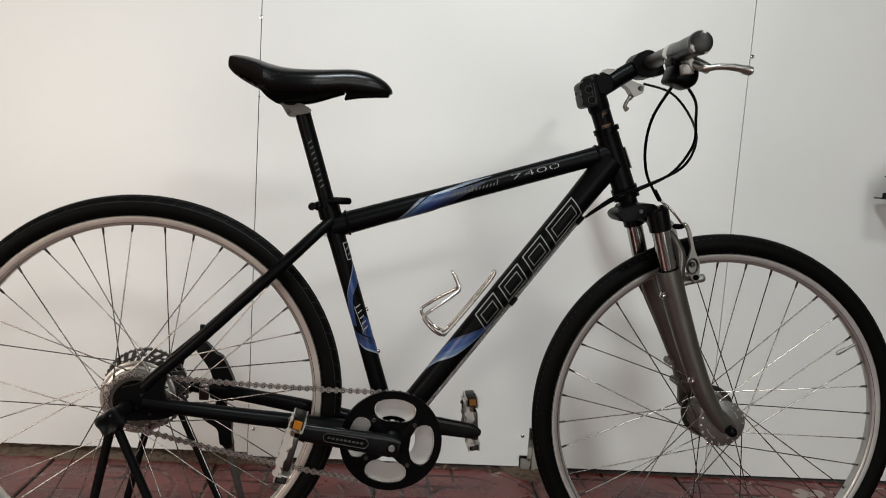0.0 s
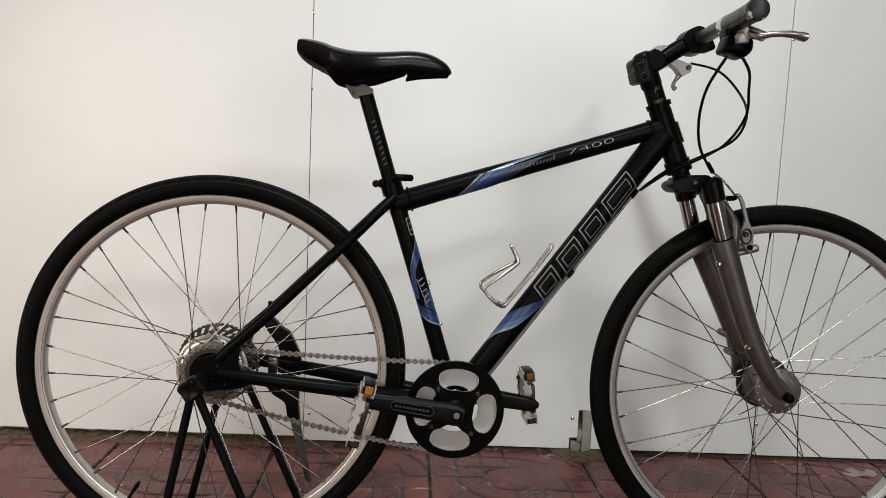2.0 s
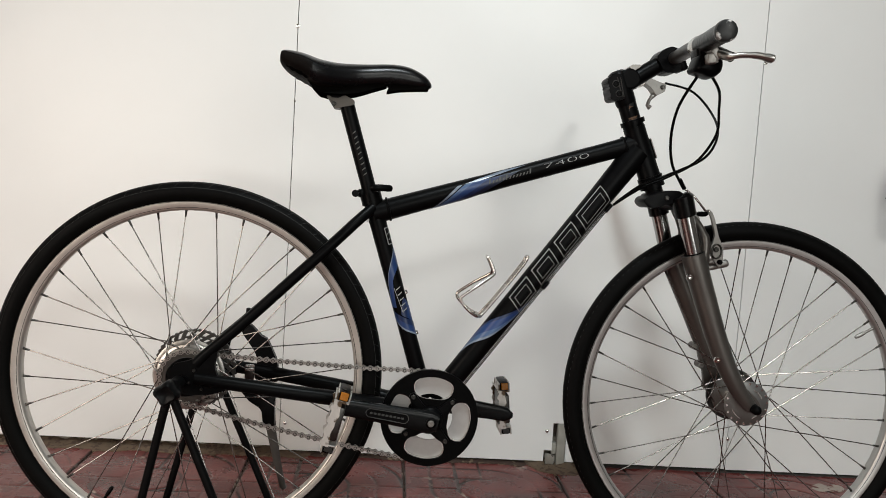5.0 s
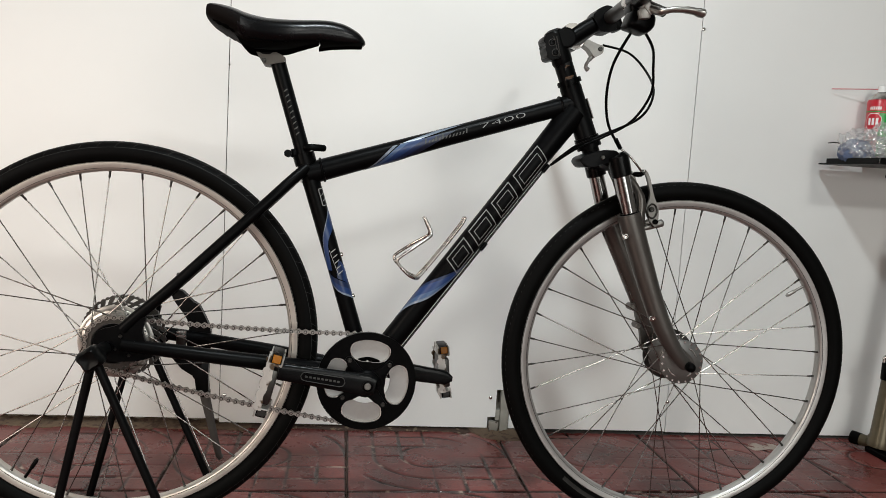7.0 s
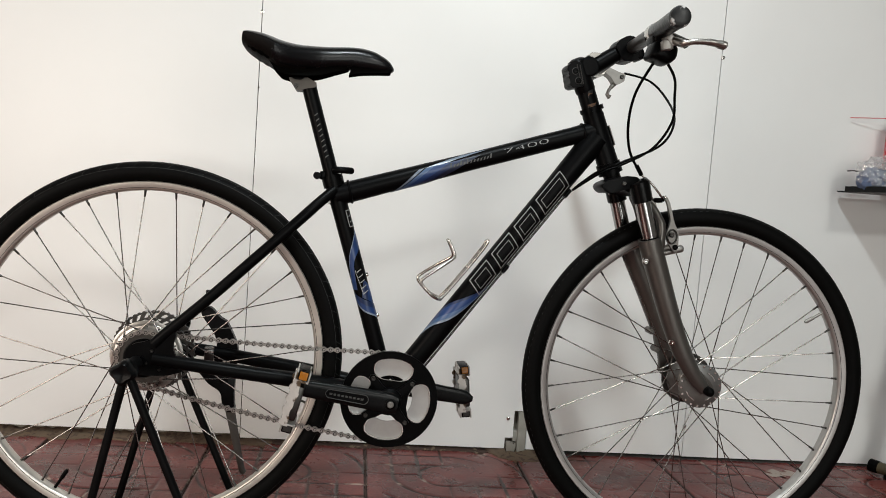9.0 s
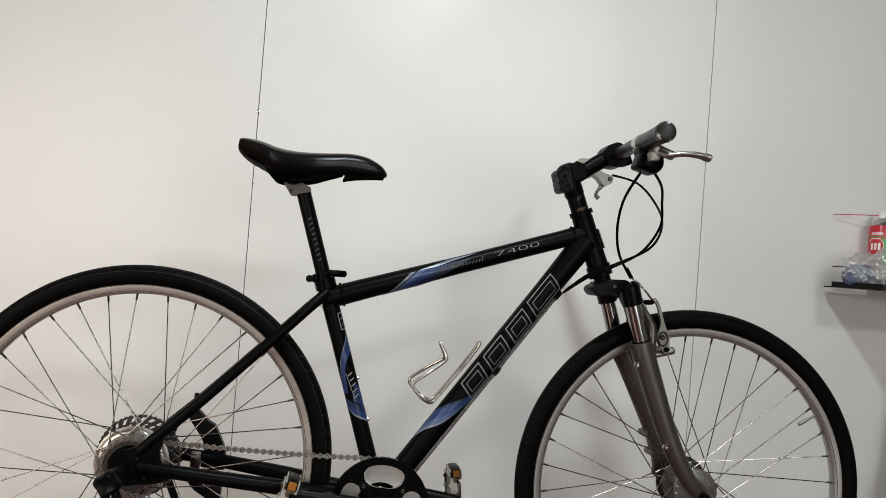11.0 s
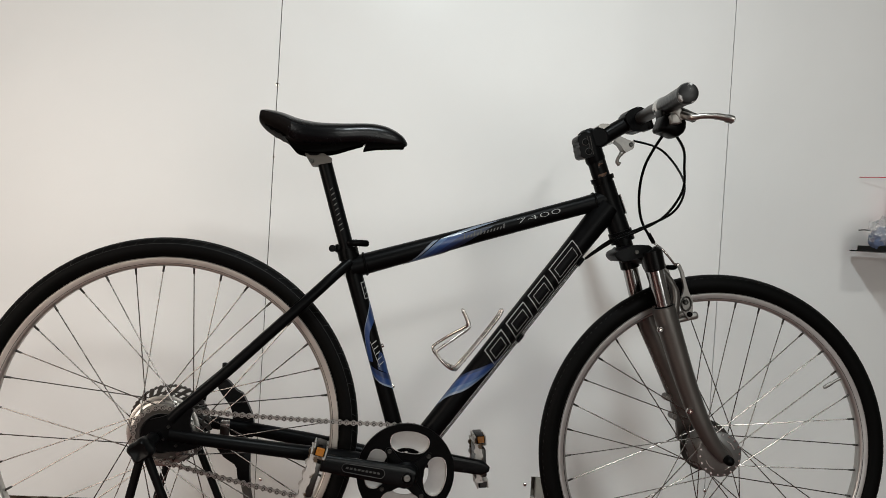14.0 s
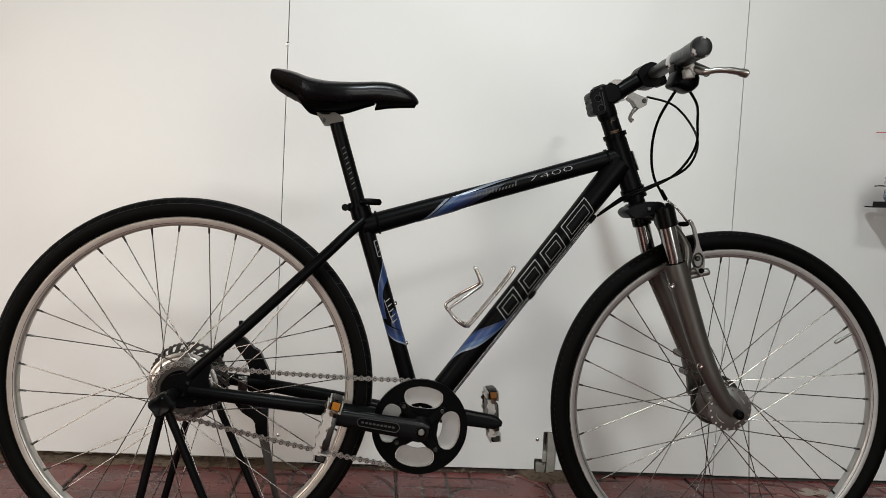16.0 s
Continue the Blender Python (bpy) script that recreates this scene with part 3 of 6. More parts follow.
def flash(tb, edge0, edge1, bands, label, n=24, proud=0.0005):
    """A curved flash between two edges of (s, degrees) on a tube, in bands of paint."""
    a, b, ra, rb = tb
    d = b - a
    ln = d.length
    d = d / ln
    up = Vector((-d.z, 0, d.x)) if d.x >= 0 else Vector((d.z, 0, -d.x))

    def spread(edge):
        c = curve([(q[0] * 400, q[1], 0) for q in edge], 12)
        cum_ = [0.0]
        for p, q in zip(c, c[1:]):
            cum_.append(cum_[-1] + (q - p).length)
        at_ = [cum_[-1] * k / n for k in range(n + 1)]
        return [(float(np.interp(x, cum_, [p.x for p in c])) / 400, float(np.interp(x, cum_, [p.y for p in c]))) for x in at_]

    e0, e1 = spread(edge0), spread(edge1)
    for f0, f1, mt in bands:
        bm = bmesh.new()
        rows = []
        for (s0, p0), (s1, p1) in zip(e0, e1):
            row = []
            for k in range(7):
                f = f0 + (f1 - f0) * k / 6
                s_, p_ = s0 + (s1 - s0) * f, radians(p0 + (p1 - p0) * f)
                r = ra + (rb - ra) * s_ / ln + proud
                row.append(bm.verts.new(a + d * s_ + r * (math.cos(p_) * Vector((0, -1, 0)) + math.sin(p_) * up)))
            rows.append(row)
        for p, q in zip(rows, rows[1:]):
            for k in range(6):
                bm.faces.new((p[k], q[k], q[k + 1], p[k + 1]))
        part("decal", bm, mt, FRAME, label)


flash(DT, [(0.116, 88), (0.148, 56), (0.179, 5), (0.212, -23), (0.243, -41), (0.278, -56)], [(0.177, 88), (0.202, 62), (0.227, 21), (0.252, -16), (0.270, -40), (0.284, -56)],
      ((0.0, 0.13, M_PALE), (0.13, 0.40, M_BLUE_LIGHT), (0.40, 0.84, M_BLUE), (0.84, 1.0, M_BLUE_DEEP)), "blue flash with a pale edge on the down tube")
flash(ST, [(0.328, 76), (0.286, -10), (0.262, -41), (0.215, -72)], [(0.302, 88), (0.288, 66), (0.263, -4), (0.212, -28)], ((0.0, 0.10, M_PALE), (0.10, 1.0, M_BLUE)), "blue crescent on the seat tube")
flash(ST, [(0.192, -74), (0.168, -16), (0.148, 84)], [(0.208, -62), (0.190, 8), (0.177, 86)], ((0.0, 0.14, M_PALE), (0.14, 0.6, M_BLUE), (0.6, 1.0, M_BLUE_DEEP)), "blue sweep on the seat tube")
flash(ST, [(0.228, 34), (0.210, 2), (0.196, -8)], [(0.222, 52), (0.204, 78), (0.180, 62)], ((0.0, 0.5, M_BLUE_DEEP), (0.5, 1.0, M_BLUE)), "blue diamond on the seat tube")
graded(TT, (0.101, 0.176), (0.165, 0.285), -88, 25, ((0.0, 0.16, M_BLUE_LIGHT), (0.16, 0.44, M_BLUE), (0.44, 0.70, M_BLUE_DEEP), (0.70, 1.0, M_BLUE_INK)), "blue flash on the top tube")


def outline_shape(tb, pts, width, label, n=6):
    """A closed ribbon along the outline pts (s, h) laid on a tube."""
    a, b, ra, rb = tb
    d = (b - a)
    ln = d.length
    d = d / ln
    up = Vector((-d.z, 0, d.x)) if d.x >= 0 else Vector((d.z, 0, -d.x))
    P = [Vector(p) for p in pts]
    k = len(P)
    off = []
    for i in range(k):
        e0, e1 = (P[i] - P[i - 1]).normalized(), (P[(i + 1) % k] - P[i]).normalized()
        n0, n1 = Vector((-e0.y, e0.x)), Vector((-e1.y, e1.x))
        mm = (n0 + n1).normalized()
        off.append(P[i] + mm * width / max(0.45, mm.dot(n0)))
    bm = bmesh.new()

    def place(q):
        r = ra + (rb - ra) * q.x / ln + 0.0008
        p = math.asin(max(-0.98, min(0.98, q.y / r)))
        return bm.verts.new(a + d * q.x + r * (math.cos(p) * Vector((0, -1, 0)) + math.sin(p) * up))

    loop = []
    for i in range(k):
        for j in range(n):
            f = j / n
            loop.append((place(P[i].lerp(P[(i + 1) % k], f)), place(off[i].lerp(off[(i + 1) % k], f))))
    for i in range(len(loop)):
        (p, q), (r, s) = loop[i], loop[(i + 1) % len(loop)]
        bm.faces.new((p, r, s, q))
    return part("lettering", bm, M_LETTER, FRAME, label)


for c0, c1 in ((0.254, 0.306), (0.320, 0.374), (0.388, 0.440), (0.454, 0.528)):
    outline_shape(DT, [(c0, -0.015), (c1, -0.015), (c1 + 0.010, 0.018), (c0 + 0.010, 0.018)], 0.0015, "large outlined silver block on the down tube")
    outline_shape(DT, [(c0 + 0.011, -0.0085), (c1 - 0.007, -0.0085), (c1 - 0.002, 0.0105), (c0 + 0.016, 0.0105)], 0.0009, "narrow silver outline inside the block")
bm = bmesh.new()
for k in range(13):
    s = 0.222 + k * 0.0066
    strokes(bm, *TT, [((s, -7), (s + 0.0030, 7 + 12 * (k in (0, 3, 5, 12)))), ], w=0.0013, wa=1.6)
part("lettering", bm, M_FAINT, FRAME, "fine silver script strokes on the top tube")["kind"] = "stuff"


def text_mesh(body, size, width, stroke=0.0):
    cu = bpy.data.curves.new("text", "FONT")
    cu.body, cu.size, cu.align_x, cu.align_y = body, size, "CENTER", "CENTER"
    cu.fill_mode, cu.offset = "FRONT", -stroke
    ob = bpy.data.objects.new("text", cu)
    scene.collection.objects.link(ob)
    bpy.context.view_layer.update()
    me = bpy.data.meshes.new_from_object(ob.evaluated_get(bpy.context.evaluated_depsgraph_get()))
    bpy.data.objects.remove(ob)
    xs = [v.co.x for v in me.vertices]
    k = width / (max(xs) - min(xs))
    for v in me.vertices:
        v.co.x *= k
    return me


def text_on_tube(name, body, size, width, tube_, s_mid, deg_mid, parent, label):
    a, b, ra, rb = tube_
    me = text_mesh(body, size, width, 0.00035)
    bm = bmesh.new()
    bm.from_mesh(me)
    bpy.data.meshes.remove(me)
    d = (b - a)
    ln = d.length
    d = d / ln
    up = Vector((-d.z, 0, d.x)) if d.x >= 0 else Vector((d.z, 0, -d.x))
    for v in bm.verts:
        s = s_mid + v.co.x
        r = ra + (rb - ra) * s / ln + 0.0006 + v.co.z
        p = radians(deg_mid) + v.co.y / r
        v.co = a + d * s + r * (math.cos(p) * Vector((0, -1, 0)) + math.sin(p) * up)
    return part(name, bm, M_LETTER, parent, label, smooth=False)


text_on_tube("lettering", "7400", 0.0130, 0.088, TT, 0.374, 8, FRAME, "wide silver number on the top tube")
bm = bmesh.new()
strokes(bm, *ST, [((0.203 + 0.0105 * k, 10 - 3 * k), (0.207 + 0.0105 * k, 44 - 3 * k)) for k in range(5)], w=0.0010)
strokes(bm, *ST, [((0.200, 6), (0.250, -10))], wa=1.6)
strokes(bm, *ST, [((0.331, 32), (0.362, 32)), ((0.331, 80), (0.362, 80)), ((0.331, 32), (0.331, 80)), ((0.362, 32), (0.362, 80)), ((0.339, 42), (0.343, 70)), ((0.350, 42), (0.354, 70))], w=0.0008)
part("lettering", bm, M_LETTER, FRAME, "small silver strokes on the seat tube")["kind"] = "stuff"

# head badge, cable stops, bolts
c = A_HT.lerp(B_HT, 0.55) + Vector((0.0205, 0, 0.008))
bm = bmesh.new()
box(bm, (-0.0012, -0.010, -0.020), (0.0008, 0.010, 0.020), 0.0006, 1, Matrix.Translation(c) @ pose(0, 0, 0, 0, -22.6, 0))
BADGE = part("head_badge", bm, M_HUB, FRAME, "thin silver badge on the head tube")
bm = bmesh.new()
for z in (-0.012, -0.004, 0.004, 0.012):
    box(bm, (0.0004, -0.0075, z - 0.0016), (0.0012, 0.0075, z + 0.0016), 0, 1, Matrix.Translation(c) @ pose(0, 0, 0, 0, -22.6, 0))
part("lettering", bm, M_GRIME, BADGE, "dark bars on the badge")["kind"] = "stuff"


def bolt(name, p, r, h, parent, material=M_CHROME, n=(0, -1, 0), label=""):
    bm = bmesh.new()
    lathe(bm, [(r, 0), (r, h * 0.7), (r * 0.8, h), (r * 0.45, h), (r * 0.4, h * 0.55), (0.0002, h * 0.5)], 16, axis="z")
    return part(name, bm, material, parent, label, m=Matrix.Translation(p) @ Vector(n).to_track_quat("Z", "Y").to_matrix().to_4x4())


for s in (0.155, 0.235):
    d_ = (B_ST - A_ST).normalized()
    bolt("bolt", A_ST + d_ * s + Vector((d_.z, 0, -d_.x)) * 0.0155, 0.0042, 0.004, FRAME, M_CHROME, (d_.z, 0, -d_.x), "bottle boss bolt on the seat tube")
bolt("bolt", L(0.309, -0.012, 0.300), 0.003, 0.0035, FRAME, M_WHITE, label="small white plug")
for s in (0.326, 0.517):
    tube_bm = bmesh.new()
    d_ = (B_DT - A_DT).normalized()
    nn = Vector((d_.z, 0, -d_.x))
    c = A_DT + d_ * s + nn * 0.0245 + Vector((0, -0.006, 0))
    tube(tube_bm, [c - d_ * 0.009, c + d_ * 0.009], 0.0045, 12)
    part("cable_stop", tube_bm, M_BLACK, FRAME)

# seatpost, collar, clamp, saddle
bm = bmesh.new()
SP0, SP1 = L(0.3125, 0, 0.345), L(0.2605, 0, 0.507)
tube(bm, [SP0, SP1], 0.0136, 24)
POST = part("seatpost", bm, M_BLACK, BIKE, "black seatpost")
bm = bmesh.new()
d_ = (SP1 - SP0)
strokes(bm, SP0, SP1, 0.0137, 0.0137, [((0.040 + 0.0098 * k, -14), (0.043 + 0.0098 * k, 14)) for k in range(9)], w=0.0011)
part("lettering", bm, M_FAINT, POST, "row of small silver strokes")["kind"] = "stuff"
bm = bmesh.new()
tube(bm, [SP0 - d_ * 0.09, SP0 + d_ * 0.03], 0.0198, 24)
box(bm, (0.288, -0.010, 0.341 + H), (0.300, 0.012, 0.357 + H), 0.004)
COLLAR = part("seat_collar", bm, M_PLASTIC, BIKE, "black quick-release seat collar")
bm = bmesh.new()
tube(bm, curve(lift([(0.312, -0.020, 0.360), (0.325, -0.022, 0.361), (0.340, -0.018, 0.361), (0.349, -0.012, 0.361)]), 4), [0.005] + [0.0062] * 11 + [0.005], 12, 0.6)
part("lever", bm, M_PLASTIC, COLLAR, "black quick-release lever")
bm = bmesh.new()
tube(bm, lift([(0.284, -0.016, 0.348), (0.284, 0.012, 0.348)]), 0.0068, 14)
part("nut", bm, M_PLASTIC, COLLAR)

bm = bmesh.new()
out = rounded([(0.2218, 0.5231), (0.2299, 0.5258), (0.2537, 0.5266), (0.2742, 0.5165), (0.2715, 0.5085), (0.2510, 0.5035), (0.2461, 0.5006), (0.2367, 0.5010)], 0.003)
plate(bm, [(x, z + H) for x, z in out], -0.015, 0.015)
CLAMP = part("saddle_clamp", bm, M_CLAMP, BIKE, "dull silver two-bolt saddle clamp")
bm = bmesh.new()
plate(bm, [(x, z + H) for x, z in rounded([(0.2225, 0.5275), (0.2535, 0.5285), (0.2535, 0.5335), (0.2225, 0.5320)], 0.0015)], -0.026, 0.026)
part("rail_cap", bm, M_COG, CLAMP, "silver clamp cap over the rails")
# Raised black plate paints the darkness of the clamp's curved gap.
bm = bmesh.new()
plate(bm, [(x, z + H) for x, z in rounded([(0.227, 0.5230), (0.240, 0.5245), (0.252, 0.5235), (0.246, 0.5195), (0.233, 0.5190)], 0.003)], -0.0162, -0.0150)
part("recess", bm, M_PLASTIC, CLAMP, "black plate painted in for the dark gap in the clamp")
bolt("bolt", L(0.2365, -0.0165, 0.5085), 0.0042, 0.004, CLAMP, M_COG)
for s in (-1, 1):
    bm = bmesh.new()
    tube(bm, curve(lift([(0.200, s * 0.024, 0.536), (0.225, s * 0.022, 0.5335), (0.255, s * 0.022, 0.5365), (0.300, s * 0.018, 0.546), (0.35, s * 0.012, 0.556)]), 4), 0.0035, 10)
    part("saddle_rail", bm, M_STEEL, BIKE, "steel saddle rail")


def saddle():
    # u, top, side bottom, half width
    st = [(0.1440, 0.5945, 0.5700, 0.058), (0.1520, 0.5962, 0.5630, 0.064), (0.168, 0.5950, 0.5525, 0.070), (0.186, 0.5915, 0.5435, 0.073), (0.204, 0.5865, 0.5330, 0.070),
          (0.222, 0.5835, 0.5300, 0.063), (0.245, 0.5822, 0.5320, 0.052), (0.275, 0.5835, 0.5365, 0.040), (0.303, 0.5855, 0.5425, 0.033),
          (0.330, 0.5880, 0.5470, 0.029), (0.352, 0.5882, 0.5470, 0.0265), (0.374, 0.5845, 0.5470, 0.0245), (0.392, 0.5768, 0.5475, 0.0215), (0.404, 0.5690, 0.5485, 0.017), (0.411, 0.5610, 0.5500, 0.010), (0.4135, 0.5560, 0.5525, 0.004)]
    ks = [k / 4 for k in range(4 * (len(st) - 1) + 1)]
    cols = []
    for c in range(4):
        pts = curve([(k, q[c], 0) for k, q in enumerate(st)], 4)
        cols.append([p.y for p in pts])
    bm = bmesh.new()
    rings, n = [], 48
    for i in range(len(ks)):
        u, zt, zb, hw = (col[i] for col in cols)
        f = min(1.0, max(0.0, (u - 0.19) / 0.1))
        zm = zb + (zt - zb) * (0.58 - 0.12 * f)
        ring = []
        for k in range(n):
            a = 2 * math.pi * k / n
            c, s = math.cos(a), math.sin(a)
            y = hw * math.copysign(abs(c) ** (0.85 if s > 0 else 0.55 + 0.2 * f), c)
            z = zm + (zt - zm) * abs(s) ** 0.9 if s >= 0 else zm - (zm - zb) * abs(s) ** 0.8
            back = max(0.0, 1 - (u - 0.144) / 0.03)
            ring.append(L(u - 0.16 * (zt - z) * back, y, z))
        rings.append(ring)
    skin(bm, rings)
    for f in bm.faces:
        c = f.calc_center_median() - Vector((0, 0, H))
        f.material_index = 1 if c.z < 0.5905 - (c.x - 0.146) * 0.36 and c.x < 0.2005 - (0.5716 - c.z) * 0.25 and abs(c.y) > 0.02 else 0
        if c.x < 0.25 and c.z < np.interp(c.x, [q[0] for q in st], [q[2] for q in st]) + 0.007:
            f.material_index = 1
    ob = part("saddle", bm, M_LEATHER, BIKE, "black padded saddle with a worn vinyl cover", angle=60)
    ob.data.materials.append(M_SIDE)
    for s in (-1, 1):
        bm = bmesh.new()
        tube(bm, curve(lift([(0.154, s * 0.050, 0.5690), (0.166, s * 0.054, 0.5615), (0.180, s * 0.056, 0.5560), (0.192, s * 0.054, 0.5490)]), 4), [0.004, 0.006, 0.0045, 0.006, 0.0065, 0.0045, 0.006, 0.0068, 0.0072, 0.005, 0.006, 0.006, 0.004], 12)
        part("rear_bumper", bm, M_MATTE, ob, "black knobbly rubber bumper under the saddle's rear edge")
    bm = bmesh.new()
    plate(bm, [(x, z + H) for x, z in rounded([(0.186, 0.5480), (0.195, 0.5370), (0.2060, 0.5262), (0.224, 0.5222), (0.2528, 0.5240), (0.2781, 0.5285), (0.2996, 0.5355), (0.3320, 0.5470), (0.332, 0.556), (0.200, 0.562)], 0.004)], -0.046, 0.046)
    for v in bm.verts:
        v.co.y *= min(1.0, max(0.4, (0.36 - v.co.x) / 0.13))
    bmesh.ops.bevel(bm, geom=[e for e in bm.edges if abs(e.verts[0].co.y - e.verts[1].co.y) < 1e-3], offset=0.0012, segments=2, profile=0.5, affect="EDGES")
    part("saddle_base", bm, M_MATTE, ob, "black plastic base under the saddle", smooth=False)
    bm = bmesh.new()
    plate(bm, [(x, z + H) for x, z in rounded([(0.3305, 0.5360), (0.354, 0.5412), (0.388, 0.5450), (0.408, 0.5462), (0.410, 0.5530), (0.336, 0.5530), (0.3335, 0.5440)], 0.002)], -0.017, 0.017)
    part("nose_shell", bm, M_MATTE, ob, "black plastic nose shell of the saddle")


saddle()

# ---- wheels ----


def wheel(name, label, m, phase, signs, near_even, hub_r, valve_k, tread, metal, n):
    bm = bmesh.new()
    sec = [(0.3155, -0.0125), (0.3160, -0.0115), (0.3125, -0.0098), (0.3085, -0.006), (0.3085, 0.006), (0.3125, 0.0098), (0.3160, 0.0115), (0.3155, 0.0125),
           (0.3035, 0.0122), (0.3005, 0.0095), (0.2990, 0.005), (0.2990, -0.005), (0.3005, -0.0095), (0.3035, -0.0122)]
    torus_profile(bm, sec, 160)
    rim = part(name, bm, metal, BIKE, label, m=m, angle=50)
    bm = bmesh.new()
    for y in (-0.0128, 0.0128):
        for r0, r1 in ((0.3040, 0.3049), (0.3146, 0.3157)):
            torus_profile(bm, [(r0, y), (r1, y), (r1, y * 0.97), (r0, y * 0.97)], 128)
    part("rim_edge", bm, M_COG, rim, "thin dark edges of the brake track")
    bm = bmesh.new()
    seg = 16
    sec = []
    for k in range(seg):
        a = 2 * math.pi * k / seg
        sec.append((0.3325 + 0.0190 * math.cos(a), 0.0190 * math.sin(a)))
    sec = [(r - (0.0009 if k in (2, 14) and n < 100 else 0), y) for k, (r, y) in enumerate(sec)]
    torus_profile(bm, sec, 192)
    part("tyre", bm, M_RUBBER, rim, "black rubber tyre")
    bm = bmesh.new()
    for k in range(n):
        for s in (-1, 1):
            a = 2 * math.pi * (k + (0.5 if s > 0 else 0)) / n
            pts = []
            for j in range(4):
                ang = radians(tread[0] + (tread[1] - tread[0]) * j / 3) * s
                aa = a + tread[2] * j / 3
                r = 0.3325 + 0.0193 * math.cos(ang)
                pts.append((r, 0.0193 * math.sin(ang), aa))
            half = tread[3]
            vs = []
            for r, y, aa in pts:
                vs.append([bm.verts.new((r * math.cos(aa + o), y, r * math.sin(aa + o))) for o in (-half, half)])
            for j in range(3):
                bm.faces.new((vs[j][0], vs[j][1], vs[j + 1][1], vs[j + 1][0]))
    if n < 100:
        for ang in (-66, -30, 30, 66):
            for k in range(160):
                q = []
                for kk in (k, k + 1):
                    for da in (-0.9, 0.9):
                        g = radians(ang + da)
                        r, aa = 0.3325 + 0.0193 * math.cos(g), 2 * math.pi * kk / 160
                        q.append(bm.verts.new((r * math.cos(aa), 0.0193 * math.sin(g), r * math.sin(aa))))
                bm.faces.new((q[0], q[1], q[3], q[2]))
    part("tread_groove", bm, M_DUST if n < 100 else M_TREAD, rim, "moulded tread pattern")["kind"] = "stuff"
    bm = bmesh.new()
    hw = 0.033
    lathe(bm, [(0.004, -0.048), (0.008, -0.048), (0.008, -hw - 0.006), (0.020, -hw - 0.004), (hub_r - 0.001, -hw - 0.002), (hub_r, -hw - 0.001), (hub_r, -hw + 0.001), (0.022, -hw + 0.003), (0.014, -hw + 0.010),
               (0.013, 0), (0.014, hw - 0.010), (0.022, hw - 0.003), (hub_r, hw - 0.001), (hub_r, hw + 0.001), (0.020, hw + 0.004), (0.008, hw + 0.006), (0.008, 0.048), (0.004, 0.048)], 48)
    hub = part("hub", bm, M_HUBCASE, rim, "large-flanged aluminium hub")
    bm = bmesh.new()
    for k in range(18):
        a = 2 * math.pi * (k + 0.3) / 18
        lathe(bm, [(0.0022, -0.0015), (0.0022, 0), (0.001, 0.0004)], 8, centre=((hub_r - 0.004) * math.cos(a), -hw - 0.0022, (hub_r - 0.004) * math.sin(a)))
    part("spoke_head", bm, M_CHROME, hub, "ring of spoke heads")["kind"] = "stuff"
    # one spoke mesh for each flange side, turned round the hub
    meshes = {}
    for k in range(36):
        a = radians(phase + 10 * k)
        sg = signs[k % 4]
        near = (k % 2 == 0) == near_even
        key = (sg, near)
        if key not in meshes:
            bm = bmesh.new()
            y = (-1 if near else 1) * (hw - 0.0005)
            h = radians(72) * sg
            p0 = Vector(((hub_r - 0.004) * math.cos(h), y, (hub_r - 0.004) * math.sin(h)))
            p1 = Vector((0.2995, -0.003 if near else 0.003, 0))
            dd = (p1 - p0).normalized()
            tube(bm, [p0, p1], 0.00105, 8)
            steel = set(bm.faces)
            tube(bm, [p1 - dd * 0.0125, p1 - dd * 0.0115, p1 - dd * 0.002, p1], [0.0012, 0.0019, 0.0021, 0.003], 8)
            for f in bm.faces:
                f.material_index = 0 if f in steel else 1
            meshes[key] = finish("spoke", bm, M_STEEL)
            meshes[key].materials.append(M_COG)
        ob = new("spoke", meshes[key])
        ob.parent = rim
        ob.matrix_basis = pose(0, 0, 0, 0, -(phase + 10 * k), 0)
    bm = bmesh.new()
    lathe(bm, [(0.0028, 0), (0.0028, 0.020), (0.0038, 0.021), (0.0040, 0.036), (0.0025, 0.040)], 12, axis="z")
    a = valve_k
    part("valve", bm, M_PLASTIC if n < 100 else M_HUB, rim, "tyre valve with dust cap", m=pose(0.2995 * math.cos(radians(a)), 0, 0.2995 * math.sin(radians(a))) @ pose(0, 0, 0, 0, -a - 90, 0))
    return rim


REAR = wheel("rear_wheel", "rear wheel with silver rim and black tyre", at(0, 0, 0), 3.8, {1: 1, 2: 1, 3: -1, 0: -1}, False, 0.0465, 238.8, (16, 64, 0.030, 0.0011), M_RIM, 72)
FRONT = wheel("front_wheel", "front wheel with silver rim and black tyre", at(1.0594, -0.0089, -0.0113, 0.44, 0, -3.75), 4.5, {0: 1, 1: 1, 2: -1, 3: -1}, True, 0.0435, 31.5, (46, 49, 0.0, 0.0075), M_RIM_DARK, 165)

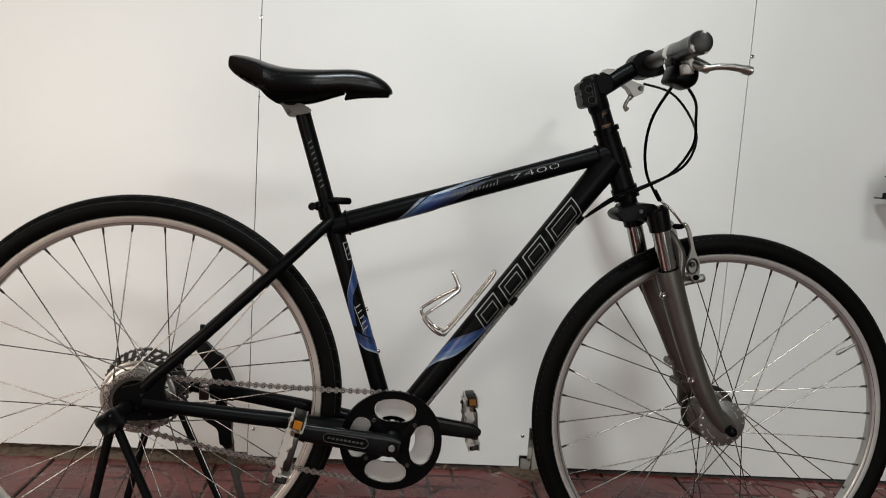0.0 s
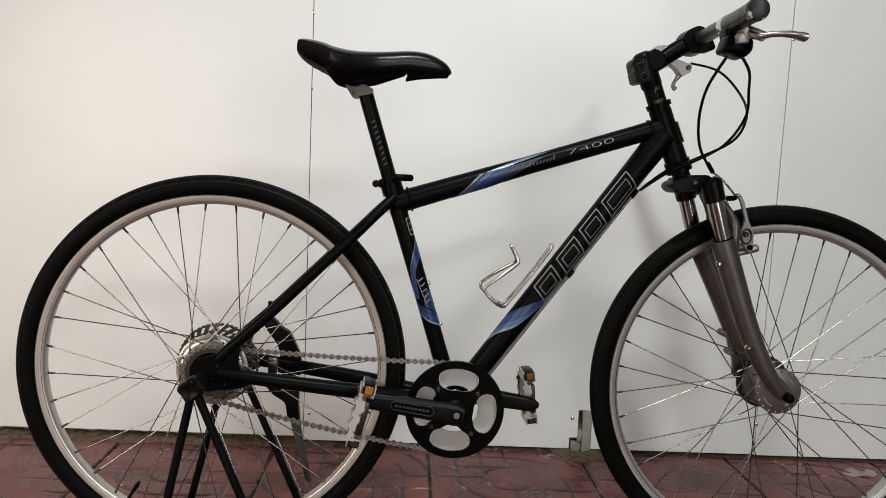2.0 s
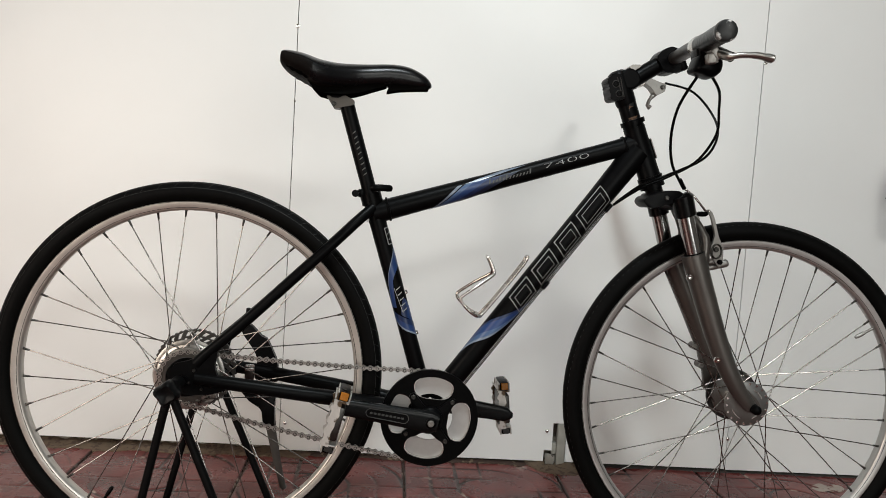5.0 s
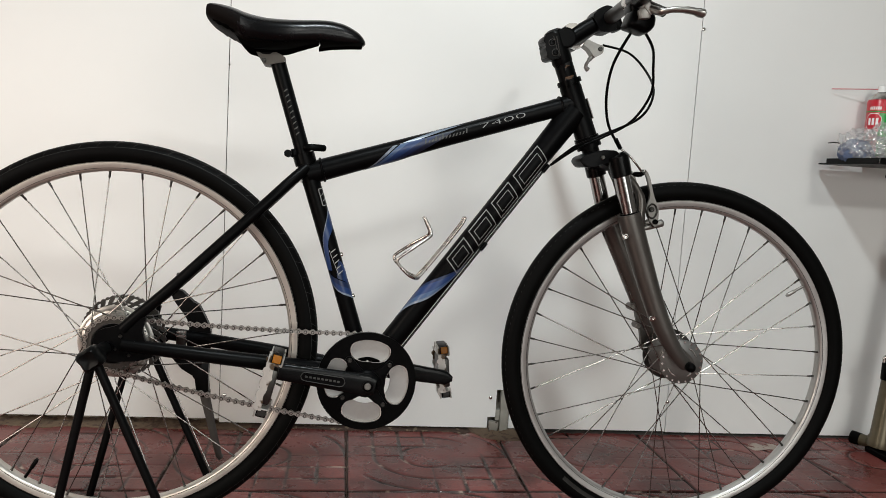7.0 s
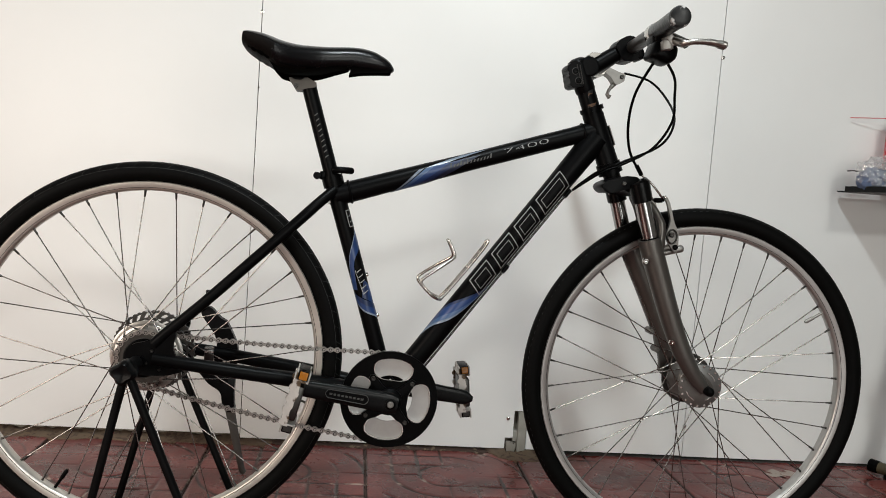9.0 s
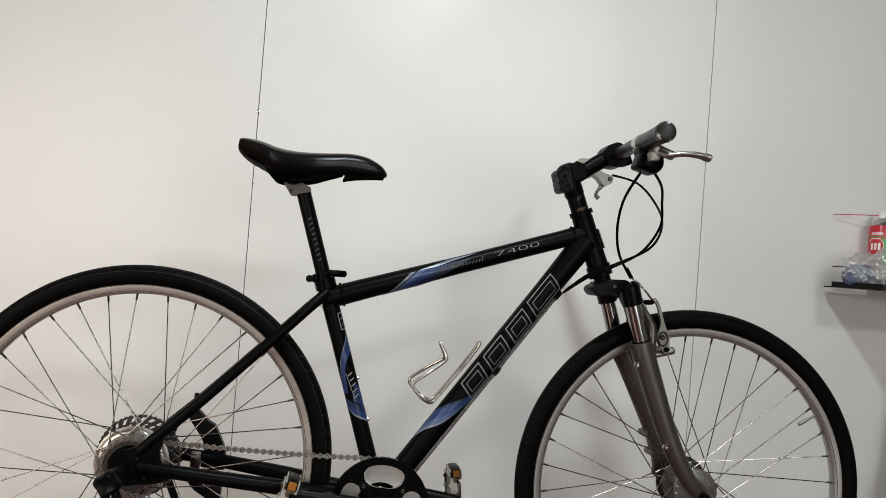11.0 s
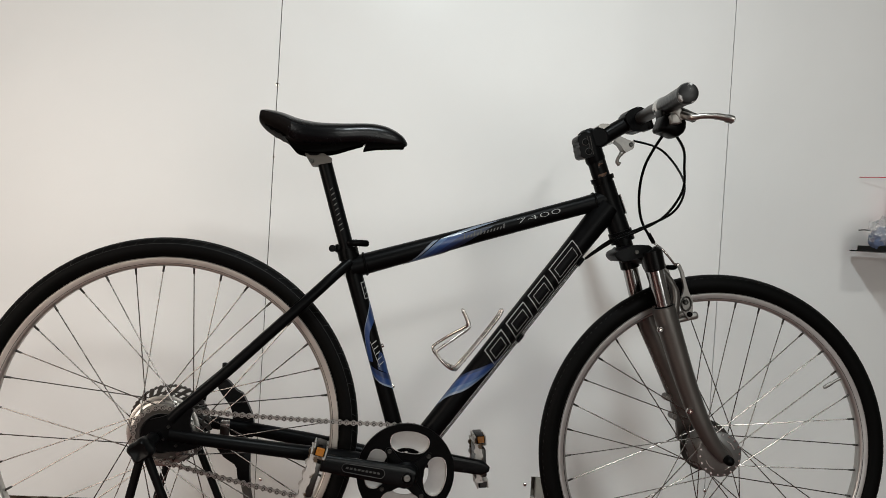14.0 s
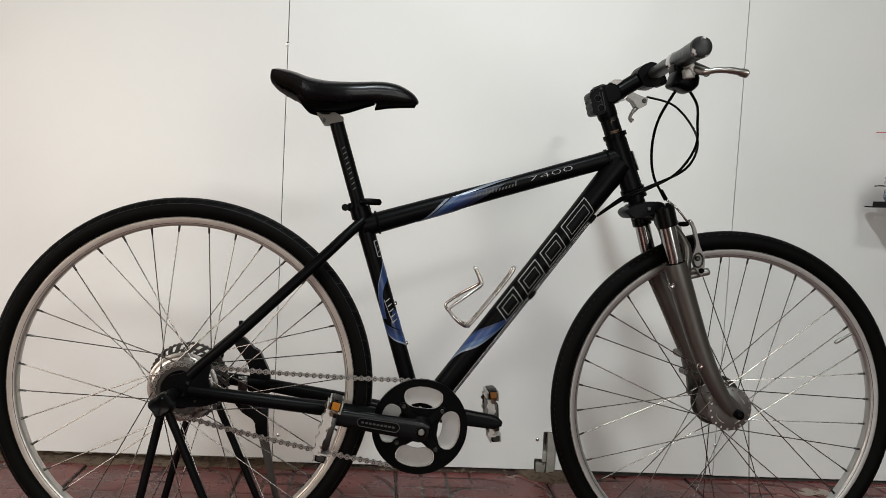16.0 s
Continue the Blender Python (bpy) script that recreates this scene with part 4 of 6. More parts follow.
bm = bmesh.new()
lathe(bm, [(0.0001, -0.090), (0.005, -0.0885), (0.0085, -0.084), (0.0095, -0.078), (0.0095, -0.060), (0.0085, 0.060), (0.0085, 0.080), (0.007, 0.084), (0.0001, 0.085)], 20)
part("axle", bm, M_PLASTIC, FRONT, "dark front axle nut")
bm = bmesh.new()
torus_profile(bm, [(0.052, 0.036), (0.052, 0.040), (0.036, 0.040), (0.036, 0.036)], 64)
part("far_ring", bm, M_COG, FRONT, "dark ring on the far side of the hub")
bm = bmesh.new()
for k in range(4):
    a = math.pi / 2 * k + 0.4
    tube(bm, [Vector((0.030 * math.cos(a + 0.06 * j), -0.0362, 0.030 * math.sin(a + 0.06 * j))) for j in range(14)], 0.0014, 6)
part("flange_rib", bm, M_ALU, FRONT, "thin raised ribs on the hub flange")["kind"] = "stuff"

bm = bmesh.new()
strip = []
for k in range(15):
    a = radians(-131 + 1.2 * k)
    strip.append([bm.verts.new(((0.3325 + 0.0193 * math.cos(g)) * math.cos(a), -0.0193 * math.sin(g), (0.3325 + 0.0193 * math.cos(g)) * math.sin(a))) for g in (radians(98), radians(110), radians(122))])
for p, q in zip(strip, strip[1:]):
    for j in range(2):
        bm.faces.new((p[j], q[j], q[j + 1], p[j + 1]))
part("tyre_mark", bm, M_COG, FRONT, "grey moulded marking on the tyre wall")

# slotted disc on the far side, sprockets on the near side
bm = bmesh.new()
slots = []
for k in range(26):
    a = 2 * math.pi * k / 26
    for r0, dr, turn, wide in ((0.0705, 0.0080, 0.10, 0.105), (0.0595, 0.0075, 0.12, 0.090), (0.0490, 0.0065, 0.12, 0.085)):
        sl = [(r0 - dr * j / 4, a + (0.0705 - r0) * 14 + turn * j / 4) for j in range(5)]
        slots.append([(r * math.cos(an), r * math.sin(an)) for r, an in sl + [(r, an + wide) for r, an in reversed(sl)]])
plate_holes(bm, toothed(0.0745, 52, 0.0018), slots, 0.028, 0.034)
ROTOR = part("brake_disc", bm, M_DISC, REAR, "dark steel disc with slanted slots", angle=30)
bm = bmesh.new()
lathe(bm, [(0.030, -0.0200), (0.0635, -0.0205), (0.0645, -0.0215), (0.0640, -0.0232), (0.0600, -0.0240), (0.0580, -0.0240), (0.0565, -0.0275), (0.0525, -0.0285), (0.0505, -0.0320), (0.0440, -0.0330), (0.0425, -0.0345), (0.030, -0.0345)], 72)
FREE = part("freewheel", bm, M_SPROCKET, REAR, "silver freewheel body", angle=30)
bm = bmesh.new()
for k in range(16):
    a = 2 * math.pi * k / 16
    lathe(bm, [(0.0017, -0.0250), (0.0017, -0.0292), (0.0005, -0.0296)], 8, centre=(0.0545 * math.cos(a), 0, 0.0545 * math.sin(a)))
part("stud", bm, M_GRIME, FREE, "ring of dark studs")["kind"] = "stuff"
bm = bmesh.new()
plate_holes(bm, toothed(0.0465, 23, 0.005), [circle(0.0365, 48)], -0.0424, -0.0406)
part("sprocket", bm, M_DISC, REAR, "oily steel sprocket", angle=30)
bm = bmesh.new()
lathe(bm, [(0.0001, -0.075), (0.009, -0.075), (0.010, -0.058), (0.030, -0.050), (0.0345, -0.044), (0.0345, -0.036), (0.022, -0.034), (0.022, -0.018), (0.018, 0.05), (0.009, 0.06), (0.009, 0.085), (0.0001, 0.085)], 28)
part("freehub", bm, M_PLASTIC, REAR, "dark freehub body and axle")

# ---- fork ----
CROWN = [(0.8122, 0.366), (0.8182, 0.3748), (0.8374, 0.3822), (0.859, 0.3888), (0.8811, 0.3892), (0.8895, 0.3823), (0.8892, 0.3718), (0.8609, 0.3637), (0.8394, 0.3561), (0.823, 0.3541)]
bm = bmesh.new()
NEAR_LEG = [(0.9165, -0.062, 0.273), (0.9235, -0.062, 0.253), (0.9465, -0.062, 0.192), (0.969, -0.064, 0.132), (0.9915, -0.066, 0.079), (1.0085, -0.068, 0.0465), (1.031, -0.069, 0.012), (1.0535, -0.069, -0.0125)]
FAR_LEG = [(0.9185, 0.054, 0.273), (0.929, 0.054, 0.245), (0.962, 0.055, 0.180), (0.994, 0.057, 0.115), (1.016, 0.058, 0.070), (1.036, 0.059, 0.030), (1.056, 0.059, 0.002), (1.068, 0.059, -0.010)]
for leg in (NEAR_LEG, FAR_LEG):
    tube(bm, curve(lift(leg), 3), [0.0218] * 4 + [0.0218 - 0.00042 * k for k in range(12)] + [0.0165, 0.0155, 0.0146, 0.0136, 0.0126, 0.0118], 20)
    y = leg[-1][1]
    plate(bm, [(x, z + H) for x, z in rounded([(1.022, 0.024), (1.036, 0.028), (1.064, 0.004), (1.072, -0.012), (1.062, -0.024), (1.046, -0.020), (1.030, -0.002)], 0.008)], y - 0.003, y + 0.003)
FORK = part("fork", bm, M_FORK, BIKE, "grey painted suspension fork lowers")
bm = bmesh.new()
tube(bm, curve(lift([(0.937, -0.060, 0.250), (0.9415, -0.056, 0.298), (0.926, -0.044, 0.333), (0.908, -0.024, 0.351), (0.902, -0.004, 0.355), (0.908, 0.016, 0.351), (0.926, 0.036, 0.333), (0.9415, 0.048, 0.298), (0.937, 0.052, 0.250)]), 5), [0.011] * 3 + [0.009] * 4 + [0.0072] * 27 + [0.009] * 4 + [0.011] * 3, 14)
part("fork_arch", bm, M_FORK, FORK, "grey brace over the tyre")
for s in (-1, 1):
    bm = bmesh.new()
    du, y = 0.003 * -s, s * 0.058 - 0.004
    tube(bm, [L(0.8885 + du, y, 0.360), L(0.9195 + du, y, 0.258)], 0.0152, 24)
    part("stanchion", bm, M_STANCHION, FORK, "polished chrome stanchion")
    bm = bmesh.new()
    tube(bm, [L(0.9146 + du, y, 0.2755), L(0.9160 + du, y, 0.2705)], 0.0176, 24)
    part("seal", bm, M_PLASTIC, FORK, "black wiper seal")
    bm = bmesh.new()
    tube(bm, [L(0.8815 + du, y, 0.382), L(0.8835 + du, y, 0.378), L(0.894 + du, y, 0.3435), L(0.8945 + du, y, 0.342)], [0.016, 0.0205, 0.0195, 0.017], 24)
    part("crown_clamp", bm, M_GLOSS, FORK, "black crown clamp")
bm = bmesh.new()
tube(bm, lift([(0.8405, 0, 0.424), (0.868, 0, 0.359)]), 0.0165, 20)
box(bm, (-0.026, -0.060, -0.009), (0.028, 0.052, 0.009), 0.007, 3, at(0.8705, 0, 0.3685, 0, 20, 0))
box(bm, (-0.012, -0.020, -0.010), (0.012, 0.014, 0.010), 0.006, 2, at(0.846, 0, 0.368, 0, 20, 0))
g = set(bm.verts)
plate(bm, [(x, z + H) for x, z in rounded(CROWN, 0.006)], -0.066, -0.012)
bmesh.ops.bevel(bm, geom=[e for e in bm.edges if e.verts[0] not in g and abs(e.verts[0].co.y - e.verts[1].co.y) < 1e-6], offset=0.0012, segments=2, profile=0.5, affect="EDGES")
part("crown", bm, M_BLACK, FORK, "black fork crown")
bolt("bolt", L(0.8560, -0.0660, 0.3745), 0.0040, 0.003, FORK, M_COG, label="dark bolt in the crown")
for p, q, r in (((0.8440, 0, 0.4150), (0.8525, 0, 0.3945), 0.0238), ((0.8012, 0, 0.5200), (0.8046, 0, 0.5115), 0.0232), ((0.8020, 0, 0.5150), (0.8085, 0, 0.5000), 0.0200)):
    bm = bmesh.new()
    tube(bm, lift([p, q]), r, 28)
    part("headset_cup", bm, M_PLASTIC, BIKE, "black headset cup")
for p, r in (((0.9024, -0.084, 0.232), 0.006), ((0.971, -0.081, 0.080), 0.006)):
    bolt("bolt", L(*p), r, 0.006, FORK, M_CHROME, label="shiny mounting bolt on the fork leg")
bm = bmesh.new()
for u, w, r in ((0.966, 0.080, 0.009), (0.982, 0.042, 0.009), (1.002, -0.002, 0.010)):
    tube(bm, [L(u + 0.020, 0.044, w), L(u + 0.020, 0.066, w)], r * 0.8, 16)
plate(bm, [(x + 0.024, z + H) for x, z in rounded([(0.966, 0.094), (0.99, 0.120), (1.04, 0.01), (1.04, -0.03), (0.990, -0.010), (0.984, 0.030), (0.972, 0.060)], 0.008)], 0.05, 0.058)
MOUNT = part("brake_mount", bm, M_FORK, FORK, "grey lugs on the far fork leg")
for u, w in ((0.986, 0.080), (1.002, 0.042)):
    bolt("bolt", L(u - 0.002, 0.0440, w), 0.0052, 0.003, MOUNT, M_HUB, label="bare metal lug face")

# front brake
for s in (-1, 1):
    y0 = s * 0.034 - 0.004
    bm = bmesh.new()
    out = rounded([(0.9455, 0.3590), (0.9550, 0.3570), (0.9628, 0.3433), (0.9735, 0.3090), (0.9850, 0.2870), (0.9863, 0.2600), (0.9826, 0.2466), (0.9740, 0.2550), (0.9640, 0.2690), (0.9590, 0.2840), (0.9640, 0.2990), (0.9665, 0.3120), (0.9560, 0.3450)], 0.005)
    plate(bm, [(x, z + H) for x, z in out], y0 - 0.0035, y0 + 0.0035)
    bmesh.ops.bevel(bm, geom=[e for e in bm.edges if abs(e.verts[0].co.y - e.verts[1].co.y) < 1e-6], offset=0.0012, segments=2, profile=0.5, affect="EDGES")
    BR = part("brake_arm", bm, M_HUB, BIKE, "dull silver linear-pull brake arm")
    bm = bmesh.new()
    tube(bm, [Vector((0.9715 + 0.0095 * math.cos(a), y0 - 0.0045, 0.2800 + H + 0.0135 * math.sin(a))) for a in (2 * math.pi * k / 24 for k in range(25))], 0.0018, 8)
    part("pivot", bm, M_COG, BR, "dark oval spring ring")
    bolt("bolt", L(0.9700, y0 - 0.0036, 0.2835), 0.0052, 0.005, BR, M_COG)
    bolt("bolt", L(0.9790, y0 - 0.0036, 0.2600), 0.0050, 0.006, BR, M_PLASTIC)
    bolt("bolt", L(0.9490, y0 - 0.0036, 0.3555), 0.0034, 0.003, BR, M_CHROME)
    bm = bmesh.new()
    tube(bm, curve([L(0.958, y0 * 0.72, 0.2445), L(0.970, y0 * 0.7, 0.2480), L(0.986, y0 * 0.7, 0.2530), L(0.997, y0 * 0.7, 0.2570), L(1.003, y0 * 0.7, 0.2590)], 3), [0.0040, 0.0052, 0.0055, 0.0058, 0.0060, 0.0062, 0.0065, 0.0068, 0.0074, 0.0078, 0.0076, 0.0068, 0.0045], 14)
    part("brake_shoe", bm, M_HUB, BR, "silver brake shoe holder")
bm = bmesh.new()
tube(bm, curve(lift([(0.9032, -0.03, 0.3952), (0.9215, -0.03, 0.3834), (0.9381, -0.03, 0.3671), (0.9500, -0.026, 0.3560), (0.9545, -0.022, 0.3545)]), 5), 0.0022, 10)
part("noodle", bm, M_CHROME, BIKE, "bent metal brake cable guide")
bm = bmesh.new()
tube(bm, lift([(0.9180, -0.012, 0.3500), (0.9210, -0.013, 0.3500), (0.9240, -0.0135, 0.3500), (0.9300, -0.014, 0.3500), (0.9330, -0.014, 0.3495), (0.9385, -0.014, 0.3490), (0.9410, -0.014, 0.3490), (0.9480, -0.016, 0.3490), (0.9550, -0.018, 0.3495), (0.9590, -0.020, 0.3500)]), [0.0012, 0.0038, 0.0048, 0.0042, 0.0016, 0.0016, 0.0046, 0.0052, 0.0046, 0.002], 12)
part("brake_boot", bm, M_PLASTIC, BIKE, "black rubber boot on the brake cable")

# ---- cockpit ----
bm = bmesh.new()
tube(bm, lift([(0.8035, 0, 0.512), (0.7815, 0, 0.5670)]), 0.0176, 24)
STEER = part("steerer", bm, M_BLACK, BIKE, "black steerer with worn rusty spots")
bm = bmesh.new()
for s0, s1, p0, p1 in ((0.004, 0.014, -40, 25), (0.032, 0.045, -10, 30), (0.026, 0.033, -20, -5)):
    wrap(bm, L(0.8035, 0, 0.512), L(0.7855, 0, 0.5570), 0.0176, 0.0176, [(s0, p0), (s1, p0 + 6), (s1, p1), (s0, p1 - 8)], 6, 5, 0.0004)
part("rust_spot", bm, M_RUST, STEER, "brown rust spots")
bm = bmesh.new()
out = rounded([(0.7420, 0.5840), (0.7425, 0.5920), (0.7500, 0.5985), (0.7600, 0.6020), (0.7690, 0.5990), (0.7765, 0.5720), (0.7775, 0.5560), (0.7570, 0.5505), (0.7500, 0.5550), (0.7495, 0.5630), (0.7460, 0.5700), (0.7475, 0.5770)], 0.003)
plate(bm, [(x, z + H) for x, z in out], -0.0203, 0.0203)
bmesh.ops.bevel(bm, geom=[e for e in bm.edges if abs(e.verts[0].co.y - e.verts[1].co.y) < 1e-6], offset=0.0016, segments=2, profile=0.5, affect="EDGES")
tube(bm, lift([(0.7885, 0, 0.5470), (0.7865, 0, 0.5520), (0.7665, 0, 0.6015), (0.7645, 0, 0.6065), (0.7630, 0, 0.6100)]), [0.0178, 0.0195, 0.0195, 0.0172, 0.0100], 28)
lathe(bm, [(0.0165, -0.0190), (0.0190, -0.0170), (0.0190, 0.0170), (0.0165, 0.0190)], 32, centre=L(0.7860, 0, 0.5945))
tube(bm, lift([(0.780, 0, 0.5830), (0.797, 0, 0.5955), (0.822, 0, 0.6130), (0.862, 0, 0.6390)]), [0.0150, 0.0158, 0.0156, 0.0158], 24)
out = rounded([(0.8330, 0.6390), (0.8432, 0.6525), (0.8600, 0.6605), (0.8725, 0.6580), (0.8830, 0.6460), (0.8870, 0.6300), (0.8833, 0.6190), (0.8700, 0.6110), (0.8500, 0.6110)], 0.006)
g = set(bm.verts)
plate(bm, [(x, z + H) for x, z in out], -0.021, 0.021)
bmesh.ops.bevel(bm, geom=[e for e in bm.edges if e.verts[0] not in g and abs(e.verts[0].co.y - e.verts[1].co.y) < 1e-6], offset=0.0012, segments=2, profile=0.5, affect="EDGES")
STEM = part("stem", bm, M_BLACK, BIKE, "black adjustable stem", angle=22)
for u, w in ((0.7580, 0.5826), (0.7655, 0.5650)):
    bolt("bolt", L(u, -0.0203, w), 0.0058, 0.0022, STEM, M_PLASTIC, label="dark hex bolt of the stem")
    bm = bmesh.new()
    tube(bm, [L(u, 0, w) + Vector((0.0064 * math.cos(a), -0.0206, 0.0064 * math.sin(a))) for a in (2 * math.pi * k / 24 for k in range(25))], 0.0006, 6)
    part("bolt_ring", bm, M_BAR, STEM, "thin grey ring round the bolt")
bm = bmesh.new()
plate(bm, [(x, z + H) for x, z in rounded([(0.7840, 0.6165), (0.7905, 0.6225), (0.8060, 0.6235), (0.8075, 0.6205), (0.7960, 0.6120)], 0.0015)], -0.012, 0.012)
part("wedge", bm, M_LEVER, STEM, "bare metal wedge of the stem's hinge")
for x0, x1 in ((0.7600, 0.7720), (0.7660, 0.7755)):
    bm = bmesh.new()
    tube(bm, lift([(x0, -0.0203, 0.5950), (x1, -0.0203, 0.5600)]), 0.0010, 8)
    part("ridge", bm, M_BAR, STEM, "raised grey ridge of the clamp slot")
bm = bmesh.new()
box(bm, (-0.010, -0.020, -0.020), (0.006, 0.020, 0.020), 0.005, 2, at(0.884, -0.002, 0.637, 0, -25, 0))
part("faceplate", bm, M_PLASTIC, STEM, "black handlebar clamp faceplate")

bm = bmesh.new()
RIGHT = [(0.868, 0.0, 0.6385), (0.866, -0.05, 0.6385), (0.858, -0.110, 0.6365), (0.8440, -0.190, 0.628), (0.8250, -0.318, 0.6225)]
LEFT = [(0.868, 0.0, 0.6385), (0.869, 0.05, 0.6385), (0.870, 0.110, 0.6365), (0.868, 0.190, 0.628), (0.866, 0.325, 0.6225)]
tube(bm, curve(lift(list(reversed(RIGHT)) + LEFT[1:]), 6), 0.0127, 20)
BAR = part("handlebar", bm, M_BAR, BIKE, "worn black flat handlebar")
for pts in (RIGHT, LEFT):
    a, b = L(*pts[3]), L(*pts[4])
    d_ = (b - a).normalized()
    bm = bmesh.new()
    tube(bm, [a, a + d_ * 0.003, a + d_ * 0.03, a + d_ * 0.08, b - d_ * 0.016, b - d_ * 0.010], [0.0150, 0.0162, 0.0152, 0.0155, 0.0158, 0.0158], 28)
    GR = part("grip", bm, M_GRIP, BAR, "worn dark rubber handlebar grip")
    bm = bmesh.new()
    tube(bm, [b - d_ * 0.010, b - d_ * 0.006, b + d_ * 0.003, b + d_ * 0.007, b + d_ * 0.009], [0.0156, 0.0168, 0.0170, 0.0155, 0.010], 28)
    part("grip_end", bm, M_CAPWORN, GR, "rounded grip end with worn pale patches")
    bm = bmesh.new()
    tube(bm, [a - d_ * 0.026, a - d_ * 0.020, a - d_ * 0.008, a - d_ * 0.002], [0.0150, 0.0175, 0.0172, 0.0150], 24)
    part("brake_clamp", bm, M_ALU, BAR, "silver brake lever clamp")
# right shifter pod and brake lever
bm = bmesh.new()
out = [(0.847 + (x - 0.847) * 0.88, 0.590 + (z - 0.590) * 0.90) for x, z in [(0.8180, 0.5830), (0.8274, 0.6127), (0.8737, 0.6050), (0.8725, 0.5804), (0.8560, 0.5680), (0.8395, 0.5740), (0.8211, 0.5780)]]
rings = []
for y, k in ((-0.226, 0.55), (-0.2235, 0.80), (-0.219, 0.94), (-0.212, 1.0), (-0.190, 1.0), (-0.183, 0.92), (-0.179, 0.7)):
    rings.append([L(0.849 + (x - 0.847) * k, y, 0.590 + (z - 0.590) * k) for x, z in rounded(out, 0.009, 5)])
skin(bm, rings)
box(bm, (-0.018, -0.022, -0.012), (0.018, 0.022, 0.020), 0.008, 3, at(0.8500, -0.195, 0.606, 0, -12, -6))
POD = part("shifter", bm, M_PLASTIC, BIKE, "black trigger shifter pod under the grip", angle=65)
bm = bmesh.new()
box(bm, (-0.0085, -0.012, -0.008), (0.0085, 0.012, 0.008), 0.002, 2, at(0.8450, -0.230, 0.598, 0, -8, -6))
box(bm, (-0.006, -0.012, -0.010), (0.006, 0.012, 0.010), 0.002, 2, at(0.8500, -0.232, 0.606, 0, -40, -6))
part("indicator_window", bm, M_HUB, POD, "silver face of the shifter")


def brake_lever(root, mid, tip, label, material, k=1.0):
    bm = bmesh.new()
    tube(bm, curve(lift([root, mid[0], mid[1], mid[2], tip]), 6), [r * k for r in [0.0075] * 3 + [0.0065] * 5 + [0.0048] * 9 + [0.0055] * 4 + [0.0068] * 3 + [0.0042]], 14, 1.5)
    return part("brake_lever", bm, material, BIKE, label)


LEV = brake_lever((0.846, -0.215, 0.616), ((0.8600, -0.258, 0.5985), (0.8754, -0.270, 0.5998), (0.8999, -0.277, 0.5995)), (0.9235, -0.282, 0.5945), "worn silver brake lever", M_LEVER)
bm = bmesh.new()
tube(bm, lift([(0.840, -0.190, 0.628), (0.852, -0.225, 0.614), (0.866, -0.258, 0.598)]), [0.011, 0.009, 0.008], 14)
part("lever_body", bm, M_COG, LEV, "dark brake lever body")
LEV2 = brake_lever((0.912, 0.18, 0.604), ((0.9035, 0.18, 0.595), (0.8970, 0.18, 0.585), (0.8952, 0.18, 0.576)), (0.9015, 0.18, 0.5705), "silver brake lever of the far handlebar end", M_HUB, 0.75)
bm = bmesh.new()
plate(bm, [(x, z + H) for x, z in rounded([(0.8800, 0.6215), (0.8956, 0.6130), (0.9060, 0.5990), (0.9110, 0.5970), (0.9264, 0.6059), (0.9285, 0.6220), (0.9148, 0.6245), (0.8900, 0.6330)], 0.004)], 0.166, 0.192)
part("lever_body", bm, M_HUB, LEV2, "silver brake lever body")
bolt("bolt", L(0.9200, 0.1660, 0.6150), 0.0050, 0.004, LEV2, M_COG)


def cable(name, pts, r, label):
    bm = bmesh.new()
    tube(bm, curve(lift(pts), 10), r, 10)
    return part(name, bm, M_PLASTIC, BIKE, label)


cable("brake_cable", [(0.8441, -0.19, 0.580), (0.8385, -0.13, 0.5336), (0.849, -0.08, 0.484), (0.8726, -0.04, 0.4358), (0.9032, -0.03, 0.3952)], 0.0026, "black front brake cable housing")
cable("shift_cable", [(0.860, -0.2, 0.580), (0.893, -0.165, 0.560), (0.9165, -0.12, 0.5365), (0.9335, -0.08, 0.494), (0.9120, -0.05, 0.4450), (0.8597, -0.035, 0.4113), (0.8179, -0.03, 0.3909), (0.7730, -0.012, 0.3560)], 0.0025, "black gear cable housing looping to the down tube")
cable("brake_cable", [(0.9299, 0.18, 0.6262), (0.9785, 0.15, 0.6080), (0.9925, 0.08, 0.5576), (0.9740, 0.0, 0.5060), (0.9330, -0.04, 0.4545), (0.8536, -0.05, 0.4145), (0.8158, -0.032, 0.3950), (0.7900, -0.020, 0.3730), (0.7770, -0.014, 0.3605)], 0.0025, "black rear brake cable housing")
cable("ferrule", [(0.8905, -0.034, 0.412), (0.9032, -0.03, 0.3952)], 0.0042, "black rubber sleeve at the end of the brake cable")
d_ = (B_DT - A_DT).normalized()
nn = Vector((d_.z, 0, -d_.x))
bm = bmesh.new()
tube(bm, [A_DT + d_ * 0.517 + nn * 0.0255 + Vector((0, -0.006, 0)), A_DT + d_ * 0.02 + nn * 0.0245 + Vector((0, -0.006, 0))], 0.0011, 6)
tube(bm, [A_DT + d_ * 0.517 + nn * 0.0255 + Vector((0, 0.004, 0)), A_DT + d_ * 0.02 + nn * 0.0245 + Vector((0, 0.004, 0))], 0.0011, 6)
part("bare_cable", bm, M_GRIME, BIKE, "bare gear cables under the down tube")

# ---- drivetrain ----
CU, CW = 0.4425, -0.0576


